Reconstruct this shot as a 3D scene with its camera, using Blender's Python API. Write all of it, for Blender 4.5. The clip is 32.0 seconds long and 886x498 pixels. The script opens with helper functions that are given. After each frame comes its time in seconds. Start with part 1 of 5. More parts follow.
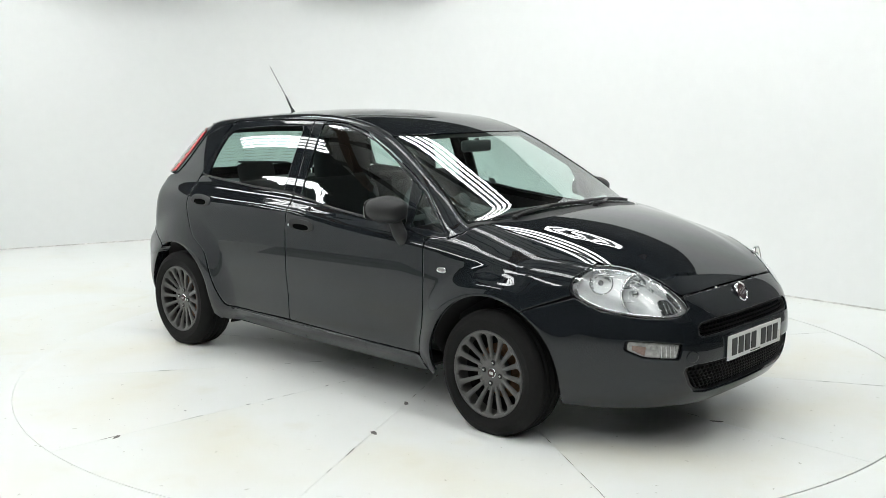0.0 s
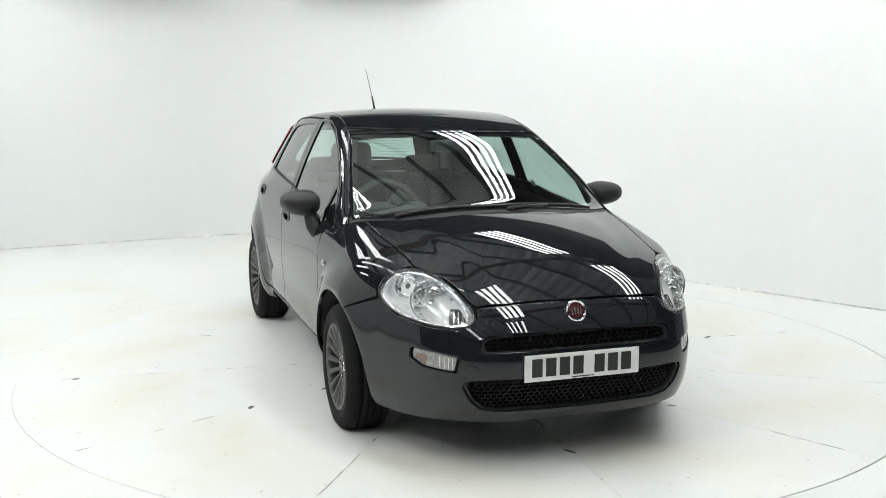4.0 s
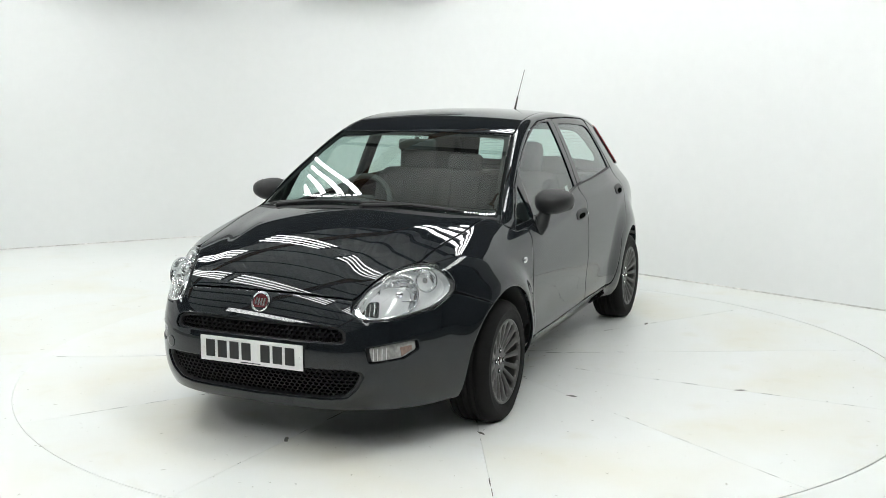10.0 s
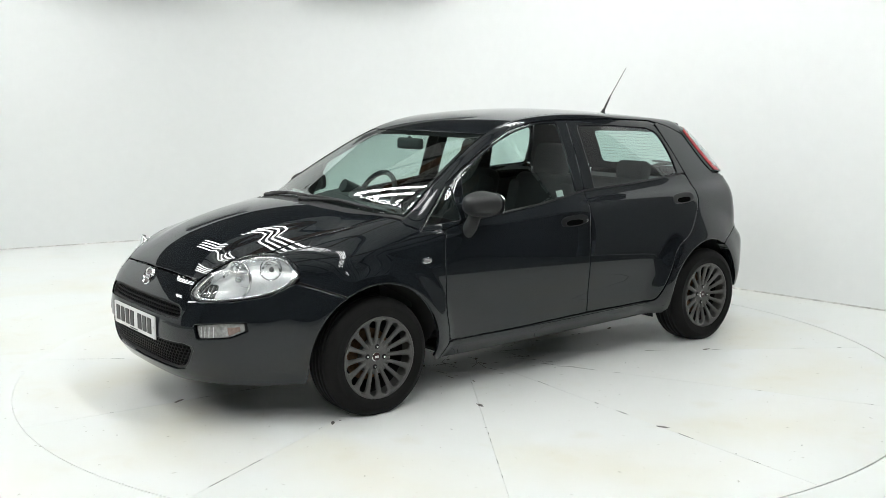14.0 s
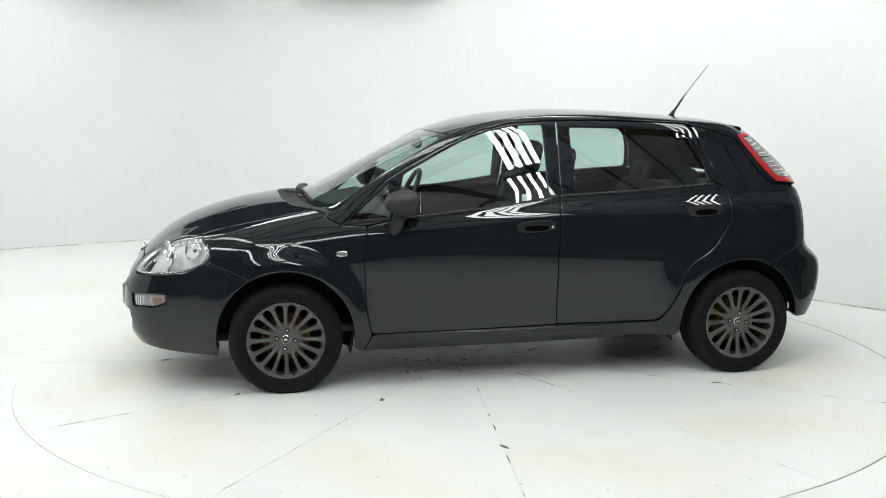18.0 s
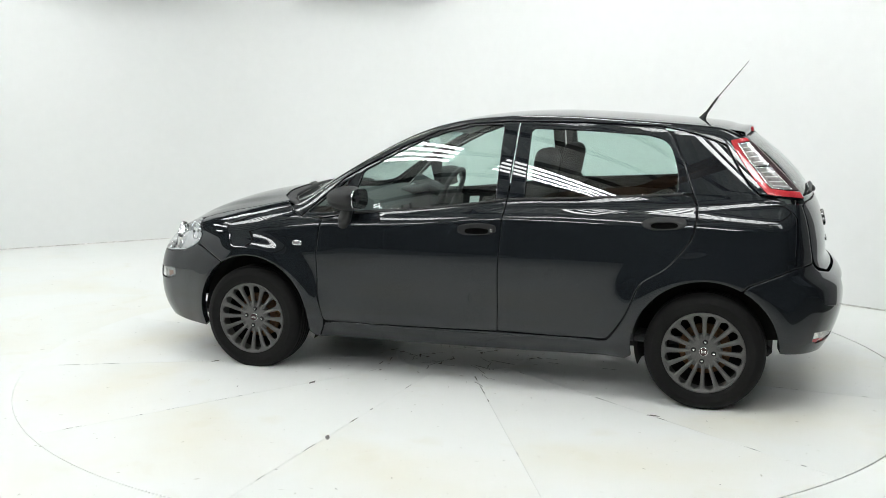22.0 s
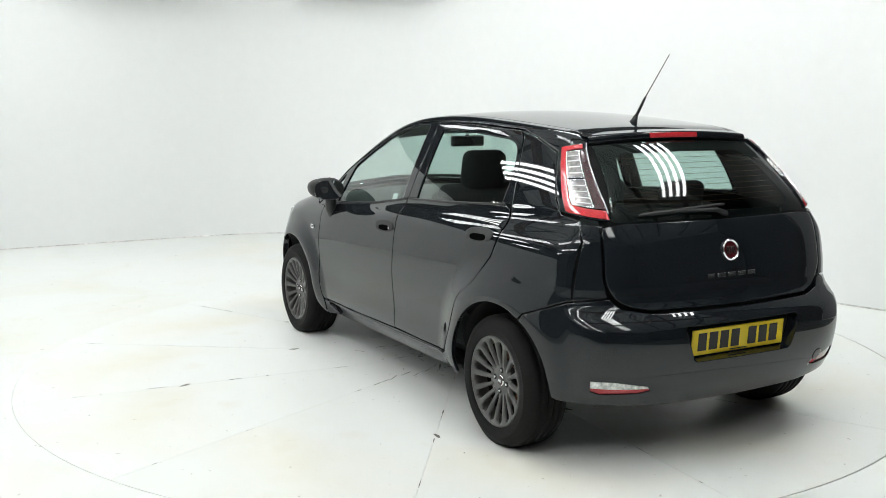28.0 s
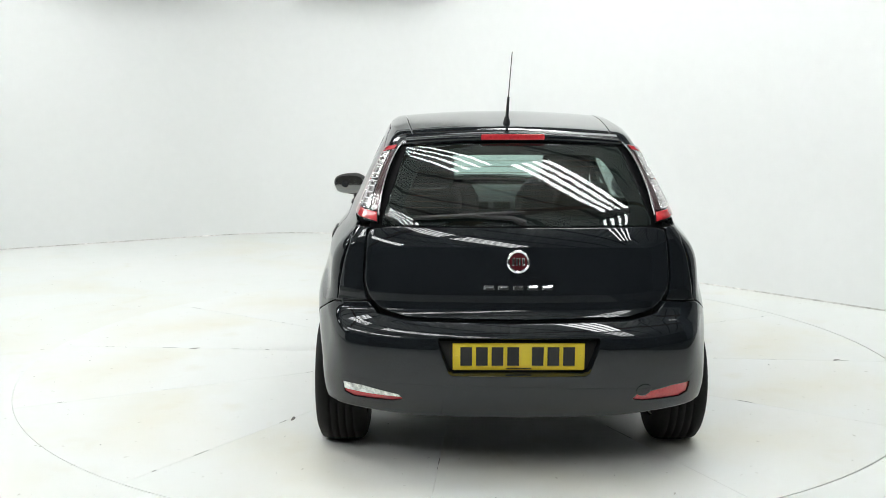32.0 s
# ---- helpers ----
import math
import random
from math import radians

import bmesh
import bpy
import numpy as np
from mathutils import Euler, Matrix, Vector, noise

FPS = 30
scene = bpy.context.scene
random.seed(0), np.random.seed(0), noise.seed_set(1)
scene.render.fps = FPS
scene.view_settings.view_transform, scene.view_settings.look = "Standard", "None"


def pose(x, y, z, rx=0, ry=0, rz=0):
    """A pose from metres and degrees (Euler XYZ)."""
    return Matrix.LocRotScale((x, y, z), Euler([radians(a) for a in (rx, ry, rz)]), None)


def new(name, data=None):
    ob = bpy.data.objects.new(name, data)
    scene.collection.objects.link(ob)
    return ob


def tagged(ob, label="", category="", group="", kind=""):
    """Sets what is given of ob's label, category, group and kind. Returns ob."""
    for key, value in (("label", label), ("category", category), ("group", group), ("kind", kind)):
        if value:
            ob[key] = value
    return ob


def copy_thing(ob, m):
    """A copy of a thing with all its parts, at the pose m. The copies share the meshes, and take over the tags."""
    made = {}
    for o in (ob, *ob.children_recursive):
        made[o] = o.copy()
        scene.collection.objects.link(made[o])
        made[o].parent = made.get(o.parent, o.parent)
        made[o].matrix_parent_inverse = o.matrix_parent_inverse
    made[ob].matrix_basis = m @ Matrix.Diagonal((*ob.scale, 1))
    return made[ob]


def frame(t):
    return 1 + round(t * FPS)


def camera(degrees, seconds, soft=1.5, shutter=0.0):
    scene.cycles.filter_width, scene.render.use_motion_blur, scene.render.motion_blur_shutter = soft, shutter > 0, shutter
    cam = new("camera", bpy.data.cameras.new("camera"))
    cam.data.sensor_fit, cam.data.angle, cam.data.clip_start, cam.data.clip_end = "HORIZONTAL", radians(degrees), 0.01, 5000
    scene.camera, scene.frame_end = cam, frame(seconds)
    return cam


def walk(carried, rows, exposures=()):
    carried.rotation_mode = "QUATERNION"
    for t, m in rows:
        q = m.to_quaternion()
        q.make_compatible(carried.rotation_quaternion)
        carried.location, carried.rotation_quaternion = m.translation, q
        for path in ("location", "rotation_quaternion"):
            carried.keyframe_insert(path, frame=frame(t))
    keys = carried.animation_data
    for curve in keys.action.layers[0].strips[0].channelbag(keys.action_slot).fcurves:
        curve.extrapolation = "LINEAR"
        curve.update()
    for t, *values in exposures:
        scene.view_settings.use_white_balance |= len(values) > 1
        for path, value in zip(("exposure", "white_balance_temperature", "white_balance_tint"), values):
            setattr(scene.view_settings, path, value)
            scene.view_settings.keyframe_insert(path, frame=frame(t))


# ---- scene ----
# The camera stands still before a turntable whose centre is the world's origin.
TURN = [(0.5 * i, -42.66 - 3.55 * i) for i in range(65)]
CAR_X, CAR_Y = -0.1974, -0.1759
cam = camera(47.32, 32.0, soft=0.9)
EYE = Matrix.Translation((-0.1166, -5.9328, 1.5417)) @ Euler((radians(90 - 8.672), 0, 0)).to_matrix().to_4x4() @ pose(0, 0, 0, 0, 0, 0.057)
walk(cam, [(0, EYE), (32, EYE)], exposures=[(0, 0.0), (32, 0.0)])

# ---- world ----
world = bpy.data.worlds.new("studio_world")
scene.world = world
world.use_nodes = True
world.node_tree.nodes["Background"].inputs[0].default_value = (0.75, 0.8, 0.85, 1)
world.node_tree.nodes["Background"].inputs[1].default_value = 0.05
TUBE_POWER = 18.6

# ---- materials ----
def material(name, base=(0.5, 0.5, 0.5), rough=0.5, metal=0.0, coat=0.0, spec=0.5, grain=0.0, grain_size=40.0, mottle=0.0,
             mottle_size=3.0, bump=0.0, bump_size=200.0, glow=0.0, alpha=1.0, transmission=0.0, ior=1.5, coat_rough=0.03, rough_var=0.0):
    """A principled surface whose colour varies at two scales and whose relief comes from noise."""
    m = bpy.data.materials.new(name)
    m.use_nodes = True
    nt = m.node_tree
    b = nt.nodes["Principled BSDF"]
    b.inputs["Base Color"].default_value = (*base, 1)
    b.inputs["Roughness"].default_value = rough
    b.inputs["Metallic"].default_value = metal
    b.inputs["Specular IOR Level"].default_value = spec
    b.inputs["Coat Weight"].default_value = coat
    b.inputs["Coat Roughness"].default_value = coat_rough
    b.inputs["Transmission Weight"].default_value = transmission
    b.inputs["IOR"].default_value = ior
    if glow:
        b.inputs["Emission Color"].default_value = (*base, 1)
        b.inputs["Emission Strength"].default_value = glow
    at = nt.nodes.new("ShaderNodeTexCoord")

    def noise_node(size, detail=4):
        n = nt.nodes.new("ShaderNodeTexNoise")
        n.inputs["Scale"].default_value = size
        n.inputs["Detail"].default_value = detail
        nt.links.new(at.outputs["Object"], n.inputs["Vector"])
        return n

    if grain or mottle:
        colour = None
        for size, amount in ((mottle_size, mottle), (grain_size, grain)):
            if not amount:
                continue
            n = noise_node(size)
            ramp = nt.nodes.new("ShaderNodeMapRange")
            ramp.inputs["From Min"].default_value, ramp.inputs["From Max"].default_value = 0.3, 0.7
            ramp.inputs["To Min"].default_value, ramp.inputs["To Max"].default_value = 1 - amount, 1 + amount * 0.6
            nt.links.new(n.outputs["Fac"], ramp.inputs["Value"])
            mul = nt.nodes.new("ShaderNodeVectorMath")
            mul.operation = "SCALE"
            if colour is None:
                mul.inputs[0].default_value = base
            else:
                nt.links.new(colour, mul.inputs[0])
            nt.links.new(ramp.outputs["Result"], mul.inputs["Scale"])
            colour = mul.outputs["Vector"]
        nt.links.new(colour, b.inputs["Base Color"])
    if rough_var:
        n = noise_node(mottle_size * 2)
        ramp = nt.nodes.new("ShaderNodeMapRange")
        ramp.inputs["To Min"].default_value, ramp.inputs["To Max"].default_value = max(0.0, rough - rough_var), rough + rough_var
        nt.links.new(n.outputs["Fac"], ramp.inputs["Value"])
        nt.links.new(ramp.outputs["Result"], b.inputs["Roughness"])
    if bump:
        n = noise_node(bump_size, 3)
        k = nt.nodes.new("ShaderNodeBump")
        k.inputs["Strength"].default_value = bump
        k.inputs["Distance"].default_value = 0.002
        nt.links.new(n.outputs["Fac"], k.inputs["Height"])
        nt.links.new(k.outputs["Normal"], b.inputs["Normal"])
    return m


def glass_material(name, tint, gloss=0.06, rough=0.0):
    """A thin pane: mostly see-through with a tint, with a mirror-like gloss that grows at a slant."""
    m = bpy.data.materials.new(name)
    m.use_nodes = True
    nt = m.node_tree
    nt.nodes.clear()
    out = nt.nodes.new("ShaderNodeOutputMaterial")
    clear = nt.nodes.new("ShaderNodeBsdfTransparent")
    clear.inputs["Color"].default_value = (*tint, 1)
    shine = nt.nodes.new("ShaderNodeBsdfGlossy")
    shine.inputs["Roughness"].default_value = rough
    shine.inputs["Color"].default_value = (1, 1, 1, 1)
    slant = nt.nodes.new("ShaderNodeLayerWeight")
    slant.inputs["Blend"].default_value = 0.5
    power = nt.nodes.new("ShaderNodeMath")
    power.operation = "POWER"
    power.inputs[1].default_value = 5.0
    amount = nt.nodes.new("ShaderNodeMath")
    amount.operation = "MULTIPLY_ADD"
    amount.inputs[1].default_value, amount.inputs[2].default_value = 0.9, gloss
    amount.use_clamp = True
    mix = nt.nodes.new("ShaderNodeMixShader")
    nt.links.new(slant.outputs["Facing"], power.inputs[0])
    nt.links.new(power.outputs[0], amount.inputs[0])
    nt.links.new(amount.outputs[0], mix.inputs[0])
    nt.links.new(clear.outputs[0], mix.inputs[1])
    nt.links.new(shine.outputs[0], mix.inputs[2])
    nt.links.new(mix.outputs[0], out.inputs[0])
    return m


PAINT = material("black_car_paint", (0.0118, 0.0145, 0.0175), 0.5, coat=1.0, spec=0.0, grain=0.25, grain_size=900, coat_rough=0.012)
PAINT.node_tree.nodes["Principled BSDF"].inputs["Coat IOR"].default_value = 1.52
TRIM = material("black_satin_trim", (0.012, 0.012, 0.013), 0.45, bump=0.15, bump_size=900)
PLASTIC = material("grained_black_plastic", (0.013, 0.0136, 0.0145), 0.5, grain=0.2, grain_size=300, bump=0.35, bump_size=700)
DARK = material("matt_black_underbody", (0.008, 0.008, 0.008), 0.8, mottle=0.3)
RUBBER = material("worn_tyre_rubber", (0.0055, 0.0053, 0.0051), 0.75, spec=0.25, grain=0.25, grain_size=150, mottle=0.3, mottle_size=8, bump=0.3, bump_size=400)
RIM = material("grey_painted_wheel_trim", (0.108, 0.107, 0.104), 0.42, metal=0.35, grain=0.15, grain_size=200, mottle=0.15, mottle_size=12, bump=0.08, bump_size=500)
CHROME = material("chrome", (0.82, 0.83, 0.84), 0.12, metal=1.0, mottle=0.05, mottle_size=20)
RUST = material("rusty_brake_iron", (0.16, 0.09, 0.05), 0.7, metal=0.5, grain=0.4, grain_size=60, mottle=0.3, mottle_size=10)
FABRIC = material("charcoal_seat_fabric", (0.022, 0.023, 0.025), 0.95, grain=0.3, grain_size=400, bump=0.4, bump_size=500)
CABIN = material("dark_grey_cabin_plastic", (0.055, 0.058, 0.06), 0.6, grain=0.15, grain_size=300, bump=0.25, bump_size=600)
LINING = material("pale_grey_headlining", (0.38, 0.38, 0.37), 0.95, grain=0.1, grain_size=300)
GLASS = glass_material("green_tinted_glass", (0.74, 0.87, 0.83), 0.12)
GLASS_REAR = glass_material("dark_tinted_glass", (0.62, 0.76, 0.72), 0.062)
LENS = glass_material("clear_lamp_lens", (0.95, 0.96, 0.96), 0.05)
SILVER = material("silvered_reflector", (0.90, 0.91, 0.92), 0.05, metal=1.0, mottle=0.08, mottle_size=30)
RED_LENS = material("red_lamp_lens", (0.56, 0.030, 0.040), 0.10, coat=1.0, grain=0.2, grain_size=120)
AMBER = material("amber_lens", (0.21, 0.14, 0.115), 0.2, coat=0.6, grain=0.2, grain_size=120)
CLEAR_LENS = material("clear_ribbed_lens", (0.78, 0.77, 0.75), 0.25, coat=0.8, grain=0.5, grain_size=60, bump=0.5, bump_size=90)
PALE_LENS = material("pale_ribbed_lens", (0.55, 0.53, 0.53), 0.16, metal=0.6, coat=0.8, grain=0.5, grain_size=60, bump=0.5, bump_size=90)
PLATE_WHITE = material("white_reflective_plate", (0.80, 0.80, 0.79), 0.35, grain=0.04, grain_size=200)
PLATE_YELLOW = material("yellow_reflective_plate", (0.82, 0.62, 0.02), 0.35, grain=0.05, grain_size=200)
INK = material("black_plate_ink", (0.012, 0.012, 0.012), 0.4)
CAP_RED = material("dark_red_enamel", (0.035, 0.007, 0.009), 0.3, coat=0.6, grain=0.3, grain_size=90)
BADGE_RED = material("deep_red_enamel", (0.085, 0.010, 0.014), 0.25, coat=0.8, grain=0.15, grain_size=80)
MIRROR = material("mirror_glass", (0.9, 0.91, 0.92), 0.02, metal=1.0)
TUBE = material("fluorescent_tube", (0.965, 0.993, 0.985), 0.5, glow=TUBE_POWER)
HOUSING = material("grey_enamelled_lamp_housing", (0.10, 0.10, 0.10), 0.5, mottle=0.08)
TAG = material("white_sticker", (0.72, 0.74, 0.74), 0.5, grain=0.1, grain_size=100)


def painted_floor(name, base):
    """White floor paint with faint ochre tyre stains, scuffs and fine grain."""
    m = material(name, base, 0.34, rough_var=0.12, bump=0.05, bump_size=60)
    nt = m.node_tree
    b = nt.nodes["Principled BSDF"]
    at = nt.nodes["Texture Coordinate"]
    last = None
    for size, low, high, tint in ((0.8, 0.50, 0.80, (0.97, 0.93, 0.84)), (3.5, 0.62, 0.80, (0.95, 0.93, 0.88)), (26.0, 0.70, 0.74, (0.62, 0.60, 0.56)), (0.5, 0.3, 0.7, (0.96, 0.98, 0.97))):
        n = nt.nodes.new("ShaderNodeTexNoise")
        n.inputs["Scale"].default_value, n.inputs["Detail"].default_value = size, 6
        n.inputs["Distortion"].default_value = 0.6
        nt.links.new(at.outputs["Object"], n.inputs["Vector"])
        ramp = nt.nodes.new("ShaderNodeMapRange")
        ramp.inputs["From Min"].default_value, ramp.inputs["From Max"].default_value = low, high
        nt.links.new(n.outputs["Fac"], ramp.inputs["Value"])
        mix = nt.nodes.new("ShaderNodeMix")
        mix.data_type, mix.blend_type = "RGBA", "MULTIPLY"
        nt.links.new(ramp.outputs["Result"], mix.inputs["Factor"])
        mix.inputs[7].default_value = (*tint, 1)
        if last is None:
            mix.inputs[6].default_value = (*base, 1)
        else:
            nt.links.new(last, mix.inputs[6])
        last = mix.outputs[2]
    nt.links.new(last, b.inputs["Base Color"])
    return m


FLOOR = painted_floor("white_floor_paint", (0.85, 0.858, 0.84))
TABLE = painted_floor("white_turntable_paint", (0.86, 0.868, 0.85))
WALL = material("white_cove_paint", (0.845, 0.855, 0.85), 0.6, mottle=0.012, mottle_size=0.7, grain=0.01, grain_size=12, bump=0.05, bump_size=40)
CRACK = material("dark_floor_joint", (0.16, 0.155, 0.145), 0.9, mottle=0.5, mottle_size=9)
ROOF_SHEET = material("grey_corrugated_roof_sheet", (0.66, 0.665, 0.65), 0.6, mottle=0.2, mottle_size=0.6, grain=0.1, grain_size=9)
# near-black base colour puts the hall's lack of light into its walls
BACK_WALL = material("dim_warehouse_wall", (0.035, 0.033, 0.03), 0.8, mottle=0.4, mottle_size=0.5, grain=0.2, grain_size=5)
SATIN = material("satin_lamp_bowl", (0.80, 0.805, 0.81), 0.22, metal=0.25, grain=0.06, grain_size=60, mottle=0.05, mottle_size=25)
LAMP_BACK = material("pale_satin_lamp_housing", (0.86, 0.865, 0.87), 0.18, metal=0.12, coat=0.5, grain=0.05, grain_size=40, mottle=0.08, mottle_size=22)
NOSE_CELL = material("dark_grey_lamp_cell", (0.07, 0.075, 0.075), 0.2, metal=0.6, grain=0.3, grain_size=60)
SMOKE = material("smoky_clear_plastic", (0.26, 0.26, 0.265), 0.1, metal=0.5, coat=1.0, grain=0.5, grain_size=80)
FOG_LENS = material("dull_ribbed_lens", (0.34, 0.335, 0.325), 0.2, metal=0.3, coat=0.8, grain=0.35, grain_size=60)
BEZEL = material("pale_grey_lamp_bezel", (0.82, 0.83, 0.84), 0.14, metal=0.85, mottle=0.1, mottle_size=25)
NET = material("black_grille_net", (0.0030, 0.0030, 0.0034), 0.5, spec=0.14, grain=0.2, grain_size=300)
SEAL = material("grimy_wall_joint", (0.80, 0.79, 0.77), 0.8, mottle=0.3, mottle_size=2.5, grain=0.2, grain_size=20)
PURLIN = material("dark_steel_purlin", (0.05, 0.05, 0.052), 0.6, mottle=0.3, mottle_size=2)
# grey base colour stands in for weaker light on the far left floor
DIMMED_FLOOR = material("worn_pale_floor_paint", (0.42, 0.42, 0.41), 0.7, mottle=0.3, mottle_size=1.0, grain=0.12, grain_size=30, bump=0.15, bump_size=60)
CONCRETE = material("bare_grey_concrete", (0.13, 0.128, 0.122), 0.75, mottle=0.3, mottle_size=1.2, grain=0.15, grain_size=40, bump=0.2, bump_size=60)
BEAM = material("brown_timber_beam", (0.16, 0.085, 0.045), 0.7, mottle=0.3, mottle_size=2, grain=0.2, grain_size=30)
HANDLE = material("grained_dark_handle_plastic", (0.011, 0.0115, 0.0125), 0.38, spec=0.4, grain=0.15, grain_size=400, bump=0.2, bump_size=900)
FRIT = material("black_glass_print", (0.003, 0.003, 0.0035), 0.6, spec=0.1, grain=0.1, grain_size=200)
# near-black, glossless colour paints in the shade of the handle recesses
HOLLOW = material("deep_shadowed_plastic", (0.003, 0.003, 0.003), 0.9, spec=0.0, grain=0.2, grain_size=200)
GREY_WALL = material("plain_grey_wall_paint", (0.22, 0.22, 0.22), 0.7, mottle=0.1, mottle_size=0.7, grain=0.05, grain_size=12)
COPPER = material("copper_heating_wire", (0.10, 0.045, 0.025), 0.5, metal=0.4)
VIOLET = material("dark_smoky_violet_lens", (0.060, 0.028, 0.034), 0.12, coat=1.0, grain=0.3, grain_size=120)


# ---- mesh helpers ----
def mesh_object(name, verts, faces, mat, parent=None, label="", smooth=False, normals=None):
    me = bpy.data.meshes.new(name)
    me.from_pydata([tuple(map(float, v)) for v in verts], [], [tuple(map(int, f)) for f in faces])
    me.materials.append(mat)
    if smooth or normals is not None:
        me.polygons.foreach_set("use_smooth", [True] * len(me.polygons))
    if normals is not None:
        me.normals_split_custom_set_from_vertices([tuple(map(float, n)) for n in normals])
    ob = new(name, me)
    ob.parent = parent
    if label:
        ob["label"] = label
    return ob


def part(name, bm, mat, parent, label="", smooth=False):
    """Links a bmesh as one mesh object under a thing or part."""
    me = bpy.data.meshes.new(name)
    bm.normal_update()
    bm.to_mesh(me)
    bm.free()
    me.materials.append(mat)
    if smooth:
        me.polygons.foreach_set("use_smooth", [True] * len(me.polygons))
    ob = new(name, me)
    ob.parent = parent
    if label:
        ob["label"] = label
    return ob


def box_bm(sx, sy, sz, at=(0, 0, 0), bevel=0.0, seg=2, m=None, bm=None):
    """A block with rounded edges, centred at `at`, turned by m."""
    own = bmesh.new()
    bmesh.ops.create_cube(own, size=1, matrix=Matrix.Diagonal((sx, sy, sz, 1)))
    if bevel:
        bmesh.ops.bevel(own, geom=own.edges[:], offset=bevel, segments=seg, affect="EDGES", profile=0.5)
    own.transform(Matrix.Translation(at) @ (m or Matrix()))
    if bm is None:
        return own
    me = bpy.data.meshes.new("tmp")
    own.to_mesh(me)
    own.free()
    bm.from_mesh(me)
    bpy.data.meshes.remove(me)
    return bm


def lathe(profile, n=48, axis="y", bm=None):
    """Turns a profile of (radius, offset) round an axis."""
    bm = bm or bmesh.new()
    rings = []
    for r, o in profile:
        ring = []
        for i in range(n):
            a = 2 * math.pi * i / n
            c, s = r * math.cos(a), r * math.sin(a)
            ring.append(bm.verts.new((c, o, s) if axis == "y" else ((o, c, s) if axis == "x" else (c, s, o))))
        rings.append(ring)
    for a, b in zip(rings, rings[1:]):
        for i in range(n):
            j = (i + 1) % n
            bm.faces.new((a[i], a[j], b[j], b[i]))
    for ring in (rings[0], rings[-1]):
        if len(ring) > 2 and (ring is rings[0] and profile[0][0] < 0.02 or ring is rings[-1] and profile[-1][0] < 0.02):
            bm.faces.new(ring)
    bmesh.ops.recalc_face_normals(bm, faces=bm.faces[:])
    return bm


def tube_bm(points, radius, n=8, bm=None):
    """A round rod along points; the radius may be a list."""
    bm = bm or bmesh.new()
    pts = [Vector(p) for p in points]
    radii = radius if isinstance(radius, (list, tuple)) else [radius] * len(pts)
    rings = []
    for i, p in enumerate(pts):
        d = (pts[min(i + 1, len(pts) - 1)] - pts[max(i - 1, 0)]).normalized()
        side = d.orthogonal().normalized() if i == 0 else (rings[-1][1] - d * rings[-1][1].dot(d)).normalized()
        up = d.cross(side)
        rings.append(([bm.verts.new(p + radii[i] * (side * math.cos(2 * math.pi * k / n) + up * math.sin(2 * math.pi * k / n))) for k in range(n)], side))
    for (a, _), (b, _) in zip(rings, rings[1:]):
        for k in range(n):
            bm.faces.new((a[k], a[(k + 1) % n], b[(k + 1) % n], b[k]))
    bm.faces.new(rings[0][0][::-1])
    bm.faces.new(rings[-1][0])
    bmesh.ops.recalc_face_normals(bm, faces=bm.faces[:])
    return bm


# ---- studio ----
def slab(name, outline, z0, z1, mat, kind="structure", label="", category=""):
    """A flat slab over a polygon."""
    n = len(outline)
    verts = [(x, y, z1) for x, y in outline] + [(x, y, z0) for x, y in outline]
    faces = [tuple(range(n)), tuple(reversed(range(n, 2 * n)))] + [(i, i + n, (i + 1) % n + n, (i + 1) % n) for i in range(n)]
    return tagged(mesh_object(name, verts, faces, mat), label, category, "", kind)


RADIUS = 2.502
GAP = 0.0052


def build_floor():
    """One sheet with a round pit for the turntable."""
    n = 128
    ring = [((RADIUS + GAP) * math.cos(2 * math.pi * i / n) + 0.0040, (RADIUS + GAP) * math.sin(2 * math.pi * i / n) - 0.0020) for i in range(n)]
    outer = []
    for i in range(n):
        a = 2 * math.pi * i / n
        k = 12 / max(abs(math.cos(a)), abs(math.sin(a)))
        outer.append((k * math.cos(a), k * math.sin(a)))
    verts = [(x, y, 0) for x, y in ring] + [(x, y, 0) for x, y in outer] + [(x, y, -0.12) for x, y in ring]
    faces = []
    for i in range(n):
        j = (i + 1) % n
        faces += [(i, n + i, n + j, j), (2 * n + i, i, j, 2 * n + j)]
    tagged(mesh_object("floor", verts, faces, FLOOR), "white painted studio floor with faint ochre stains", "floor", "", "structure")
    tagged(mesh_object("turntable_pit", [(x, y, -0.12) for x, y in ring], [tuple(range(n))], CRACK), "dark pit under the turntable", "floor", "", "structure")


def wall_run(name, pts, height, mat, label, thick=0.15, outward=1):
    """A wall along a plan line of points, with thickness."""
    verts, faces = [], []
    n = len(pts)
    for i, (x, y) in enumerate(pts):
        d = Vector(pts[min(i + 1, n - 1)]) - Vector(pts[max(i - 1, 0)])
        o = Vector((d.y, -d.x)).normalized() * thick * outward
        verts += [(x, y, -0.01), (x, y, height), (x + o.x, y + o.y, height), (x + o.x, y + o.y, -0.01)]
    for i in range(n - 1):
        a, b = 4 * i, 4 * i + 4
        for k in range(4):
            faces.append((a + k, a + (k + 1) % 4, b + (k + 1) % 4, b + k))
    faces += [(0, 3, 2, 1), (4 * n - 4, 4 * n - 3, 4 * n - 2, 4 * n - 1)]
    return tagged(mesh_object(name, verts, faces, mat, smooth=False), label, "wall", "", "structure")


